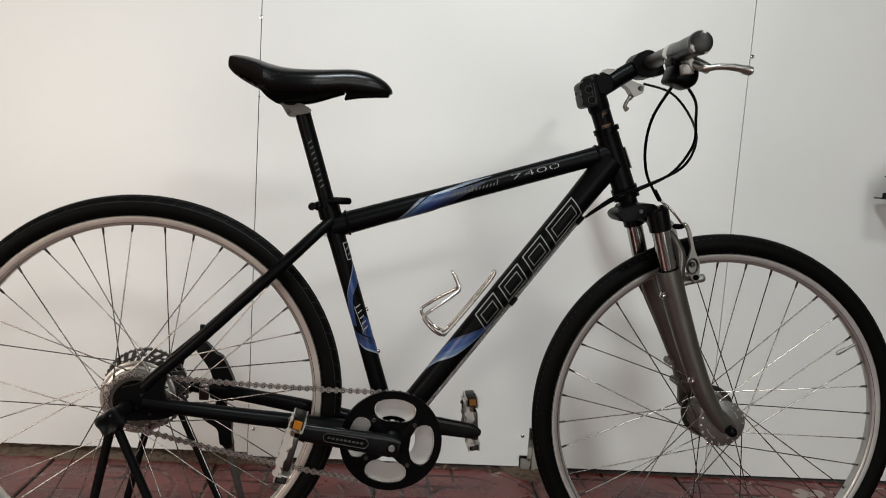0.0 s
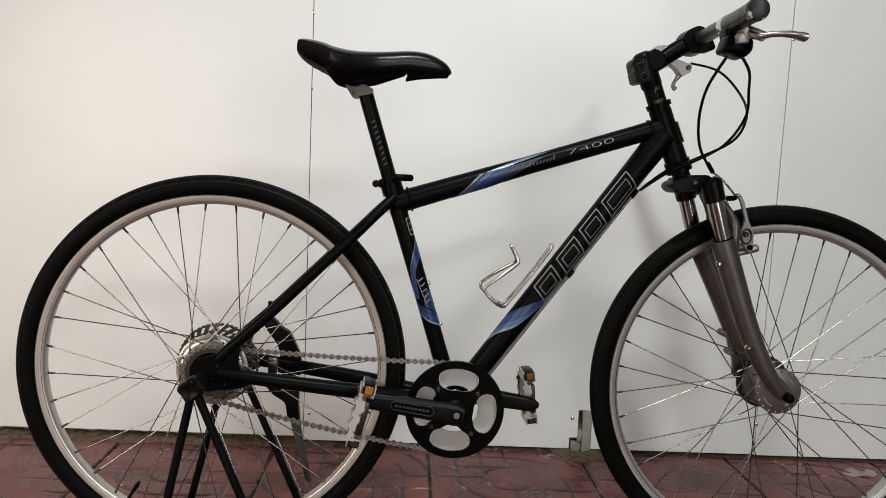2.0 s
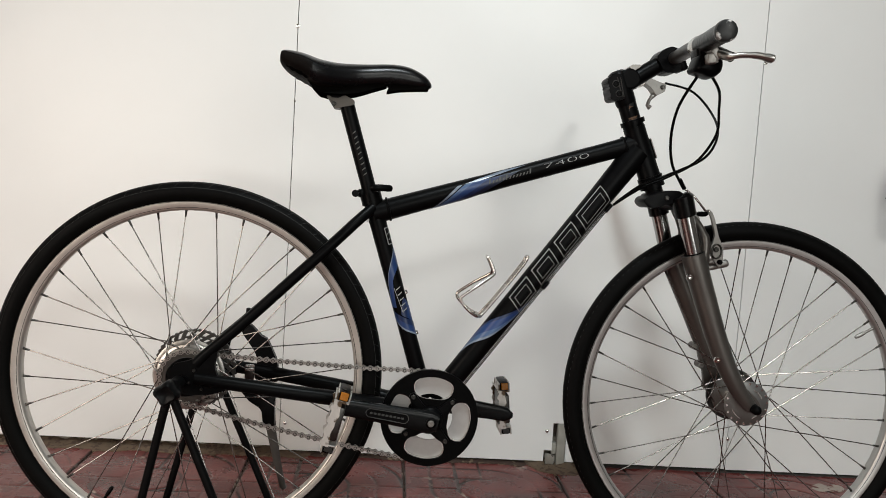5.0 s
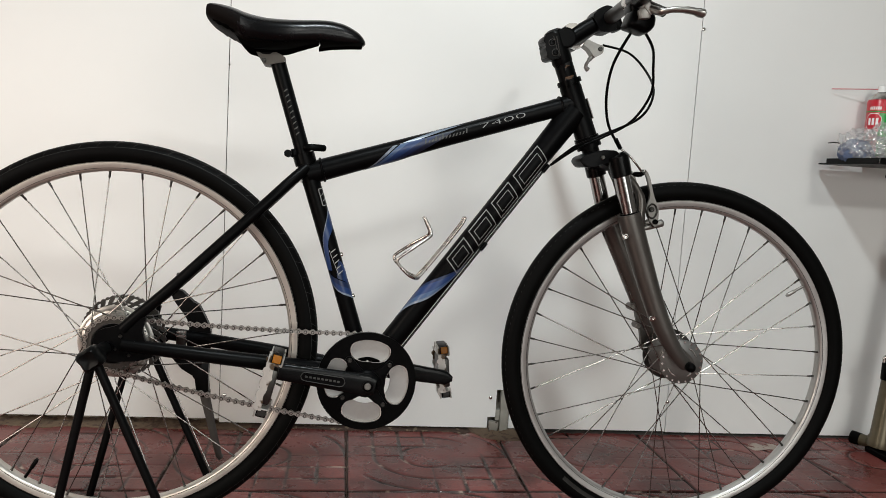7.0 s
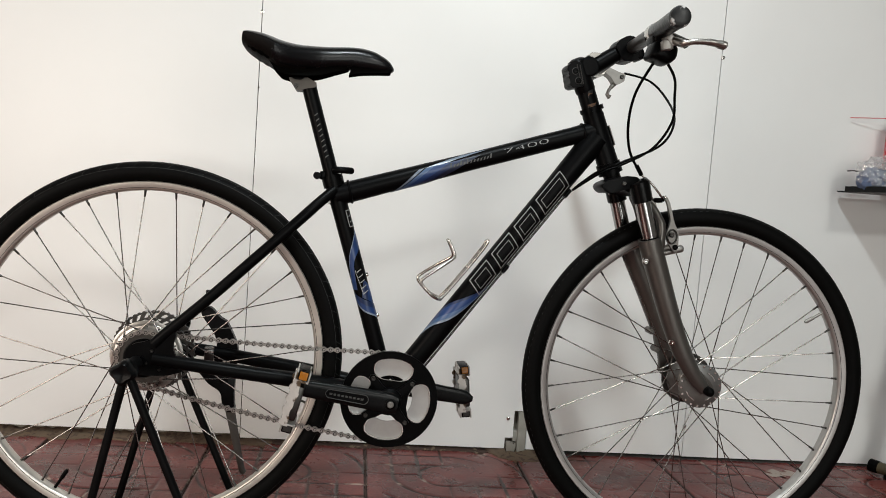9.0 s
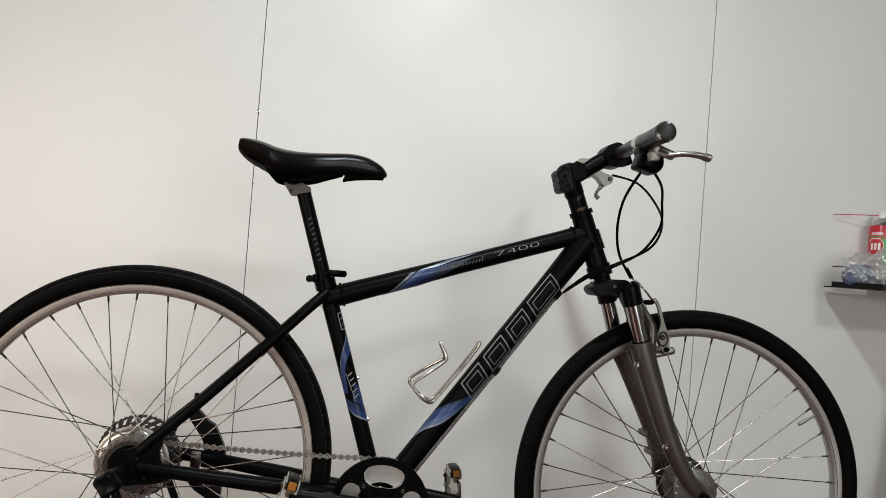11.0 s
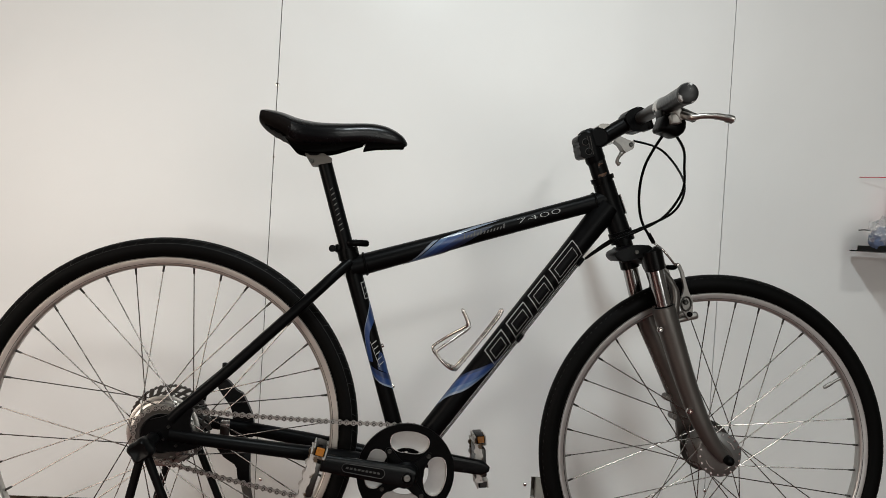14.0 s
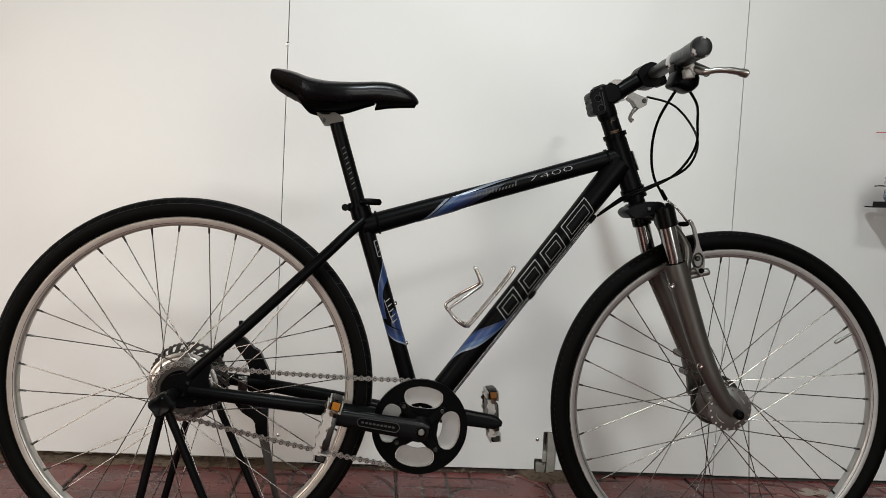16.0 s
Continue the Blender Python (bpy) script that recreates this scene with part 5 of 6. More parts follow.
def window(a_mid, inner=1.0):
    """A kidney-shaped opening in the chainguard."""
    prof = [(0.0765, -22), (0.0770, -11), (0.0770, 0), (0.0770, 11), (0.0765, 22), (0.0735, 29), (0.066, 34), (0.057, 36.5), (0.049, 35), (0.0425, 29), (0.0385, 18), (0.0370, 6), (0.0370, -6), (0.0385, -18), (0.0425, -29),
            (0.049, -35), (0.057, -36.5), (0.066, -34), (0.0735, -29)]
    prof = [(r * inner if r < 0.039 else r, a) for r, a in prof]
    pts = [Vector((r * math.cos(a_mid + radians(a)), 0, r * math.sin(a_mid + radians(a)))) for r, a in prof]
    return [(p.x, p.z) for p in curve(pts + [pts[0]], 3)[:-1]]


WINS = [window(radians(a), k) for a, k in ((85, 0.98), (-6, 0.92), (-97, 0.80), (174, 1.0))]
bm = bmesh.new()
plate_holes(bm, circle(0.0905, 96), WINS, -0.0065, 0.0)
CRANK = part("crankset", bm, M_PLASTIC, BIKE, "black chainguard with four kidney-shaped openings", m=at(CU, -0.046, CW), angle=30)
bm = bmesh.new()
plate_holes(bm, toothed(0.0835, 42, 0.005), [circle(0.0435, 64)], 0.003, 0.006)
part("chainring", bm, M_RING, CRANK, "dull silver aluminium chainring", angle=30)
for wpts in WINS:
    c = Vector((sum(x for x, z in wpts) / len(wpts), sum(z for x, z in wpts) / len(wpts)))
    bm = bmesh.new()
    plate_holes(bm, [(c.x + (x - c.x) * 0.998, c.y + (z - c.y) * 0.998) for x, z in wpts], [[(c.x + (x - c.x) * 0.965, c.y + (z - c.y) * 0.965) for x, z in wpts]], -0.0045, 0.0028)
    part("opening_edge", bm, M_CHROME, CRANK, "bright machined edge of the opening", angle=30)
bm = bmesh.new()
for a in (129, 39, -53, -146):
    a = radians(a)
    c, s = math.cos(a), math.sin(a)
    pts = [(r * c - o * s, r * s + o * c) for r, o in ((0.012, -0.010), (0.030, -0.0065), (0.056, -0.0065), (0.0595, 0), (0.056, 0.0065), (0.030, 0.0065), (0.012, 0.010))]
    plate(bm, pts, -0.012, -0.0066)
lathe(bm, [(0.0235, -0.008), (0.0235, -0.020), (0.018, -0.026), (0.018, 0.03)], 32)
part("spider", bm, M_BLACK, CRANK, "black crank spider")
for a in (129, 39, -53, -146):
    a = radians(a)
    bolt("bolt", Vector((0.0515 * math.cos(a), -0.012, 0.0515 * math.sin(a))), 0.0042, 0.0030, CRANK, M_COG, label="chainring bolt")


def crank_arm(name, y, ang, label):
    bm = bmesh.new()
    n = 14
    rings = []
    for k in range(n + 1):
        f = k / n
        x = -0.014 + 0.198 * f
        h = 0.0205 * (1 - f) + 0.0145 * f
        if f < 0.06:
            h *= 0.75
        if f > 0.93:
            h *= math.sqrt(max(0.05, 1 - ((f - 0.93) / 0.075) ** 2))
        th = 0.0095 * (1 - 0.25 * f)
        yy = y + (-0.006 if y < 0 else 0.006) * f
        ring = []
        for j in range(16):
            a = 2 * math.pi * j / 16
            ca, sa = math.cos(a), math.sin(a)
            ring.append(Vector((x, yy + th * math.copysign(abs(ca) ** 0.5, ca), h * math.copysign(abs(sa) ** 0.7, sa))))
        rings.append(ring)
    skin(bm, rings)
    m = at(CU, 0, CW, 0, -ang, 0)
    return part(name, bm, M_CRANK, BIKE, label, m=m, angle=60)


ARM_N = crank_arm("crank_arm", -0.074, 171.5, "black forged crank arm")
ARM_F = crank_arm("crank_arm", 0.074, -8.5, "black forged crank arm on the far side")
bolt("bolt", Vector((0, -0.0835, 0)), 0.0095, 0.004, ARM_N, M_PLASTIC)
bolt("bolt", Vector((0, -0.0845, 0)), 0.0062, 0.005, ARM_N, M_HUB, label="silver crank bolt")
bm = bmesh.new()
plate(bm, rounded([(0.045, -0.0085), (0.115, -0.0075), (0.120, 0.0), (0.115, 0.0075), (0.045, 0.0085), (0.040, 0.0)], 0.005), -0.0866, -0.0835)
part("recess", bm, M_BLACK, ARM_N, "oval recessed panel on the crank arm")
bm = bmesh.new()
pill = rounded([(0.045, -0.0085), (0.115, -0.0075), (0.120, 0.0), (0.115, 0.0075), (0.045, 0.0085), (0.040, 0.0)], 0.005)
tube(bm, [Vector((x, -0.0866, z)) for x, z in pill + pill[:1]], 0.0007, 6)
part("recess_edge", bm, M_FAINT, ARM_N, "fine pale line round the panel")
bm = bmesh.new()
for k in range(9):
    x = 0.050 + 0.0071 * k
    box(bm, (x, -0.0870, -0.0017), (x + 0.0048, -0.0866, 0.0017))
part("lettering", bm, M_FAINT, ARM_N, "row of small silver marks")["kind"] = "stuff"
bolt("bolt", Vector((0.172, 0.084, 0)), 0.0075, 0.004, ARM_F, M_COG, (0, 1, 0))


def pedal(u, v, w, tilt, label, turn=0.0):
    m = at(u, v, w, 0, tilt, turn)
    bm = bmesh.new()
    tube(bm, [Vector((0, -0.037, 0)), Vector((0, 0.050, 0))], [0.011, 0.0085], 16)
    box(bm, (-0.008, -0.0395, -0.030), (0.0125, 0.036, 0.030), 0.004, 2)
    ob = part("pedal", bm, M_COG, BIKE, label, m=m)
    for s in (-1, 1):
        bm = bmesh.new()
        pts, n = [], 20
        for k in range(n + 1):
            z = -0.040 + 0.080 * k / n
            pts.append((-0.0095 - (0.0035 if k % 5 in (1, 2) else 0.0006 * (k % 3)), z))
        for k in range(n + 1):
            z = 0.040 - 0.080 * k / n
            pts.append((0.0020 + 0.0022 * math.sin(z * 90) + (0.0014 if k % 5 in (1, 2) else 0), z))
        plate(bm, pts, s * 0.040 - 0.001, s * 0.040 + 0.001)
        part("cage_plate", bm, M_PEDAL, ob, "toothed aluminium cage plate", smooth=False)
        bm = bmesh.new()
        box(bm, (-0.0085, -0.030, -0.0090), (0.0085, 0.026, 0.0090), 0.0015, 2, pose(0.004, 0, s * 0.0455))
        housing = part("reflector", bm, M_PLASTIC, ob, "black pedal reflector housing")
        bm = bmesh.new()
        box(bm, (-0.0066, -0.0325, -0.0060), (0.0072, -0.0290, 0.0078), 0.0008, 1, pose(0.004, 0, s * 0.0455))
        # Amber lens at the upper end, a plain black one at the lower.
        part("lens", bm, M_AMBER if s > 0 else M_GRIME, housing, "amber reflector lens" if s > 0 else "dark reflector lens")
        bm = bmesh.new()
        for q in (-1, 1):
            box(bm, (q * 0.0105 - 0.0014 + 0.004, -0.030, -0.011), (q * 0.0105 + 0.0014 + 0.004, 0.030, 0.008), 0.001, 1, pose(0, 0, s * 0.045))
        box(bm, (-0.010, -0.040, -0.0012), (0.014, 0.040, 0.0012), 0.0008, 1, pose(0, 0, s * 0.0375))
        part("cage_end", bm, M_PEDAL, ob, "toothed end of the pedal cage")
    return ob


pedal(0.2715, -0.135, -0.0365, 14, "silver cage pedal with amber reflectors")
pedal(0.6100, 0.135, -0.0785, -6, "silver cage pedal on the far crank")

# chain: links along two circles and their outer tangents
PITCH, R1, R2 = 0.0127, 0.0465, 0.0852
c1, c2 = Vector((0.0, 0.0)), Vector((CU, CW))
dv = c2 - c1
dist, base = dv.length, math.atan2(dv.y, dv.x)
off = math.asin((R2 - R1) / dist)
up_a, lo_a = base + math.pi / 2 + off, base - math.pi / 2 - off
pt = lambda c, r, a: c + r * Vector((math.cos(a), math.sin(a)))
path = []
S = [pt(c1, R1, up_a), pt(c2, R2, up_a), pt(c2, R2, lo_a), pt(c1, R1, lo_a)]
sag = 0.004
for k in range(60):
    f = k / 60
    path.append(S[0].lerp(S[1], f) - Vector((0, sag * 4 * f * (1 - f))))
for k in range(60):
    path.append(pt(c2, R2, up_a - (up_a - lo_a) * k / 60))
for k in range(60):
    f = k / 60
    path.append(S[2].lerp(S[3], f) - Vector((0, 1.6 * sag * 4 * f * (1 - f))))
a0, a1 = lo_a, up_a - 2 * math.pi
for k in range(60):
    path.append(pt(c1, R1, a0 + (a1 - a0) * k / 60))
path.append(path[0])
cum = [0.0]
for a, b in zip(path, path[1:]):
    cum.append(cum[-1] + (b - a).length)
links = 2 * round(cum[-1] / PITCH / 2)


def along(s):
    s %= cum[-1]
    i = next(k for k in range(len(cum) - 1) if cum[k + 1] >= s)
    f = (s - cum[i]) / max(1e-9, cum[i + 1] - cum[i])
    return path[i].lerp(path[i + 1], f)


def link_mesh(name, y, th):
    bm = bmesh.new()
    half, out = PITCH / 2, []
    for k in range(7):
        a = -math.pi / 2 + math.pi * k / 6
        out.append((half + 0.0046 * math.cos(a), 0.0046 * math.sin(a)))
    out.append((0, 0.0015))
    for k in range(7):
        a = math.pi / 2 + math.pi * k / 6
        out.append((-half + 0.0046 * math.cos(a), 0.0046 * math.sin(a)))
    out.append((0, -0.0015))
    for s in (-1, 1):
        plate(bm, out, s * y - th / 2, s * y + th / 2)
    plates = set(bm.faces)
    for c in (-half, half):
        lathe(bm, [(0.0031, -y - 0.0009), (0.0031, y + 0.0009)], 10, centre=(c, 0, 0))
        lathe(bm, [(0.0038, -y * 0.8), (0.0038, y * 0.8)], 10, centre=(c, 0, 0))
    dark = set(bm.faces) - plates
    for c in (-half, half):
        lathe(bm, [(0.0019, -y - 0.0015), (0.0019, y + 0.0015)], 8, centre=(c, 0, 0))
    for f in bm.faces:
        f.material_index = 1 if f in dark else 0
    me = finish(name, bm, M_CHAIN, angle=35)
    me.materials.append(M_GRIME)
    return me


MESH_IN, MESH_OUT = link_mesh("chain_link", 0.0024, 0.001), link_mesh("chain_link", 0.0036, 0.001)
bm = bmesh.new()
p0 = along(0.2)
box(bm, (p0.x - 0.003, -0.0462, p0.y + H - 0.0012), (p0.x + 0.003, -0.0455, p0.y + H + 0.0012), 0.0002)
CHAIN = part("chain", bm, M_CHAIN, BIKE, "oily steel roller chain")
for k in range(links):
    a, b = along(cum[-1] * k / links), along(cum[-1] * (k + 1) / links)
    mid, d2 = (a + b) / 2, b - a
    ob = new("chain_link", MESH_IN if k % 2 else MESH_OUT)
    ob.parent = CHAIN
    ob.matrix_basis = at(mid.x, -0.0415, mid.y, 0, -math.degrees(math.atan2(d2.y, d2.x)), 0)

# bottle cage
bm = bmesh.new()
for s in (-1, 1):
    y = s * 0.009
    yw = s * 0.033
    tube(bm, curve(lift([(0.6155, y, 0.2470), (0.6085, y, 0.2330), (0.575, y, 0.186), (0.536, y * 1.2, 0.136), (0.527, yw * 0.7, 0.1315), (0.512, yw, 0.138), (0.494, yw, 0.155), (0.4895, yw, 0.1645), (0.495, yw, 0.172), (0.520, yw * 0.9, 0.190),
                         (0.5475, yw * 0.55, 0.2085), (0.5525, yw * 0.4, 0.2150), (0.5490, yw * 0.3, 0.226), (0.5400, yw * 0.2, 0.2430)]), 6), 0.0030, 10)
tube(bm, lift([(0.5400, -0.007, 0.2432), (0.5385, 0, 0.2440), (0.5400, 0.007, 0.2432)]), 0.0030, 10)
tube(bm, lift([(0.6155, -0.009, 0.2470), (0.6165, 0, 0.2485), (0.6155, 0.009, 0.2470)]), 0.0030, 10)
CAGE = part("bottle_cage", bm, M_CAGE, BIKE, "shiny bent-wire bottle cage")
for f in (0.20, 0.72):
    p = L(0.536, 0, 0.136).lerp(L(0.618, 0, 0.243), f) + Vector((0.002, 0, -0.0015))
    bolt("bolt", p, 0.0040, 0.004, CAGE, M_HUB, (-0.79, 0, 0.61))

# kickstand on the far stays
bm = bmesh.new()
for out, y0, y1 in ((rounded([(0.0735, 0.0825), (0.0951, 0.0822), (0.1190, 0.0575), (0.1256, 0.0572), (0.1344, 0.0412), (0.1454, 0.0186), (0.1500, 0.0056), (0.1521, -0.0295), (0.1051, -0.0251), (0.1097, -0.0009), (0.1102, 0.0154), (0.1036, 0.0316), (0.0802, 0.0633)], 0.006), 0.060, 0.076),
                    (rounded([(0.0711, -0.0390), (0.0877, -0.0400), (0.1158, -0.0430), (0.1473, -0.0480), (0.1470, -0.0892), (0.1490, -0.1180), (0.1262, -0.1170), (0.1217, -0.0852), (0.0974, -0.0701)], 0.005), 0.064, 0.082)):
    plate(bm, [(x, z + H) for x, z in out], y0, y1)
bmesh.ops.bevel(bm, geom=[e for e in bm.edges if abs(e.verts[0].co.y - e.verts[1].co.y) < 1e-6], offset=0.0010, segments=2, profile=0.5, affect="EDGES")
tube(bm, lift([(0.126, 0.069, -0.020), (0.126, 0.071, -0.066)]), 0.011, 14)
tube(bm, lift([(0.137, 0.074, -0.100), (0.137, 0.094, -0.124)]), 0.0115, 14)
box(bm, (0.0850, 0.056, 0.1000 + H), (0.0935, 0.064, 0.1150 + H), 0.002)
KICK = part("kickstand", bm, M_SHELF, BIKE, "black kickstand clamped to the far stays")
bm = bmesh.new()
tube(bm, lift([(0.137, 0.095, -0.120), (0.1385, 0.098, -0.135), (0.152, 0.125, -0.215), (0.162, 0.145, -0.270), (0.166, 0.147, -0.274)]), [0.0115, 0.0095, 0.0075, 0.0065, 0.007], 14, 0.7)
bolt("bolt", L(0.1275, 0.0600, -0.0060), 0.0035, 0.003, KICK, M_HUB)
part("kickstand_leg", bm, M_LEG, KICK, "dull grey kickstand leg")
bm = bmesh.new()
box(bm, (0.0905, 0.038, -0.0220 + H), (0.1080, 0.046, 0.0080 + H), 0.002)
BRK = part("bracket", bm, M_COG, BIKE, "small grey bracket by the rear hub")
bm = bmesh.new()
for w in (-0.0030, 0.0040):
    box(bm, (0.0915, 0.0368, w + H), (0.1085, 0.0382, w + 0.0050 + H), 0.0006, 1)
part("clip", bm, M_ALU, BRK, "bright metal clip bands")

for u, w, r in ((0.0190, 0.0190, 0.0030), (0.0110, -0.0030, 0.0026), (0.0420, 0.0080, 0.0032), (0.0330, -0.0140, 0.0028)):
    bolt("bolt", L(u, -0.0680, w), r, 0.003, FRAME, M_COG, label="small bolt in the dropout")

# ---- bike stand ----
STAND_M = BIKE.matrix_world.copy()
STAND = thing("bike_stand", "black tubular rear bicycle stand with moulded knobs", "bicycle stand", STAND_M)
for v, lu, ru, apex in ((-0.144, -0.078, 0.151, (-0.003, 0.0)), (0.108, -0.081, 0.172, (0.008, 0.008))):
    for u in (lu, ru):
        bm = bmesh.new()
        top = L(apex[0] + (0.004 if u > 0 else -0.002), v, apex[1] - 0.006)
        bot = L(u, v, -0.3590)
        tube(bm, [top, bot], 0.0071, 18)
        part("leg", bm, M_SHELF, STAND, "black tube leg")
    bm = bmesh.new()
    tube(bm, [L(lu - 0.012, v, -0.3585), L(ru + 0.012, v, -0.3585)], 0.0072, 16)
    part("foot_bar", bm, M_SHELF, STAND)
    bm = bmesh.new()
    prof = [(0.002, -0.021), (0.008, -0.0225), (0.0135, -0.0245), (0.0185, -0.019), (0.0195, -0.008), (0.0185, 0.004), (0.0145, 0.012), (0.0125, 0.030), (0.012, 0.062)]
    if v > 0:
        prof = [(r, -h) for r, h in prof]
    rings = []
    for r, h in prof:
        ring = []
        for k in range(36):
            a = 2 * math.pi * k / 36
            rr = r * (1 + (0.13 * math.cos(4 * a + 0.6) if r > 0.0125 else 0))
            ring.append(L(-0.004, v, 0.0) + Vector((rr * math.cos(a), h, rr * math.sin(a))))
        rings.append(ring)
    skin(bm, rings)
    part("knob", bm, M_SHELF, STAND, "black moulded clamping knob on the axle")
bm = bmesh.new()
tube(bm, [L(0.151, -0.144, -0.3588), L(0.172, 0.108, -0.3588)], 0.0070, 16)
part("cross_bar", bm, M_SHELF, STAND)

# ---- shelf and what stands on it ----
SZ = 0.781
bm = bmesh.new()
slot = []
for k in range(5):
    slot.append([(1.104 + 0.017 * k, -0.022), (1.113 + 0.017 * k, -0.022), (1.1115 + 0.017 * k, -0.031), (1.1025 + 0.017 * k, -0.031)])
for k in range(9):
    slot.append([(1.192 + 0.030 * k, -0.022), (1.214 + 0.030 * k, -0.022), (1.2125 + 0.030 * k, -0.031), (1.1905 + 0.030 * k, -0.031)])
for j in range(3):
    for k in range(10):
        slot.append([(1.115 + 0.034 * k, -0.085 - 0.045 * j), (1.135 + 0.034 * k, -0.085 - 0.045 * j), (1.135 + 0.034 * k, -0.094 - 0.045 * j), (1.115 + 0.034 * k, -0.094 - 0.045 * j)])
plate_holes(bm, rounded([(1.0788, -0.016), (1.50, -0.016), (1.50, -0.262), (1.0788, -0.262)], 0.022, 5), slot, -SZ, -SZ + 0.003)
for v in bm.verts:
    v.co = Vector((v.co.x, v.co.z, -v.co.y))
SHELF = tagged(part("wall_shelf", bm, M_SHELF, smooth=False), "black slotted steel wall shelf", "shelf")
for nm, lo_, hi_ in (("side_lip", (1.0872, -0.258, SZ), (1.0895, -0.050, SZ + 0.013)), ("front_lip", (1.0895, -0.262, SZ), (1.50, -0.2595, SZ + 0.013)), ("wall_bracket", (1.30, -0.20, SZ - 0.028), (1.304, 0.0, SZ - 0.004)), ("wall_bracket", (1.46, -0.20, SZ - 0.028), (1.464, 0.0, SZ - 0.004))):
    bm = bmesh.new()
    box(bm, lo_, hi_, 0.0006, 1)
    part(nm, bm, M_SHELF, SHELF)

# spray can
CAN = thing("spray_can", "red and green aerosol can with a white nozzle on the shelf", "spray can", pose(1.2245, -0.050, SZ))
bm = bmesh.new()
lathe(bm, [(0.030, 0.0), (0.0325, 0.002), (0.0325, 0.006), (0.0318, 0.008), (0.0318, 0.172), (0.030, 0.176)], 40, axis="z")
part("body", bm, M_RED, CAN)
bm = bmesh.new()
lathe(bm, [(0.030, 0.176), (0.031, 0.178), (0.022, 0.190), (0.013, 0.194), (0.012, 0.197)], 32, axis="z")
part("dome", bm, M_ALU, CAN, "bare metal dome")
bm = bmesh.new()
lathe(bm, [(0.0105, 0.195), (0.011, 0.198), (0.0105, 0.212), (0.006, 0.215)], 20, axis="z")
part("nozzle", bm, M_WHITE, CAN, "white spray nozzle")
bm = bmesh.new()
tube(bm, [Vector((-0.008, 0.002, 0.2055)), Vector((-0.120, 0.038, 0.2020))], 0.0012, 8)
part("straw", bm, M_REDTUBE, CAN, "thin red spray straw")


def can_patch(name, a0, a1, z0, z1, material, r=0.0321, cut=0.0, label=""):
    bm = bmesh.new()
    n = 14
    cols = []
    for k in range(n + 1):
        f = k / n
        a = radians(a0 + (a1 - a0) * f)
        e = min(f, 1 - f)
        c = cut * max(0.0, 1 - e / 0.25)
        cols.append([bm.verts.new((r * math.cos(a), r * math.sin(a), z)) for z in (z0 + c, z1 - c)])
    for p, q in zip(cols, cols[1:]):
        bm.faces.new((p[0], q[0], q[1], p[1]))
    return part(name, bm, material, CAN, label)


can_patch("green_band", 236, 420, 0.012, 0.140, M_GREEN, 0.0320, label="green panel of the can")
can_patch("badge_edge", 173, 246, 0.094, 0.140, M_WHITE, 0.0322, 0.012)
can_patch("badge", 175, 244, 0.096, 0.138, M_RED, 0.0324, 0.011, "red eight-sided badge")
for k in range(6):
    can_patch("lettering", 190 + 9 * k, 196 + 9 * k, 0.149, 0.157, M_WHITE, 0.0322)
for k in range(3):
    can_patch("lettering", 188 + 17 * k, 199 + 17 * k, 0.108, 0.127, M_WHITE, 0.0326)
can_patch("lettering", 188, 236, 0.086, 0.090, M_WHITE, 0.0323)
can_patch("green_line", 150, 300, 0.1425, 0.1455, M_GREEN, 0.0323)


def crumpled(name, centre, size, material, label, category, seed, amount=0.22, n=3):
    bm = bmesh.new()
    bmesh.ops.create_icosphere(bm, subdivisions=n, radius=1.0)
    for v in bm.verts:
        d = v.co.normalized()
        k = 1 + amount * noise.noise(d * 2.2 + Vector((seed, 0, 0))) + amount * 0.7 * noise.noise(d * 6 + Vector((0, seed, 0))) + amount * 0.5 * (0.3 - abs(noise.noise(d * 5 + Vector((0, 0, seed))))) + amount * 0.25 * (0.3 - abs(noise.noise(d * 13 + Vector((seed, 0, seed)))))
        z = d.z * k * size[2]
        v.co = (d.x * k * size[0], d.y * k * size[1], max(z, -size[2] * 0.85))
    lo_ = min(v.co.z for v in bm.verts)
    for v in bm.verts:
        v.co.z -= lo_
    return tagged(part(name, bm, material, m=pose(*centre), angle=80), label, category)


crumpled("cloth_bundle", (1.120, -0.122, SZ + 0.001), (0.042, 0.034, 0.033), M_YARN, "bundle of blue cloth inside a clear bag on the shelf", "cloth", 2.0, 0.2, 4)
crumpled("plastic_bag", (1.134, -0.124, SZ + 0.0005), (0.056, 0.047, 0.046), M_FILM, "crumpled clear plastic bag over blue cloth", "bag", 5.0, 0.30, 5)
crumpled("plastic_bag", (1.180, -0.142, SZ + 0.0005), (0.056, 0.040, 0.052), M_FILM, "crumpled clear plastic bag beside the aerosol can", "bag", 9.0, 0.36, 5)
crumpled("plastic_bag", (1.290, -0.130, SZ + 0.0005), (0.06, 0.05, 0.034), M_FILM, "crumpled clear plastic bag on the shelf", "bag", 14.0, 0.38, 5)
bm = bmesh.new()
tube(bm, curve([(1.0800, -0.062, 0.8345), (1.105, -0.061, 0.8365), (1.135, -0.062, 0.830), (1.165, -0.064, 0.806), (1.185, -0.066, SZ + 0.003)], 4), 0.0016, 8)
tagged(part("hex_key", bm, M_COG), "thin dark hex key leaning across the bag on the shelf", "tool")

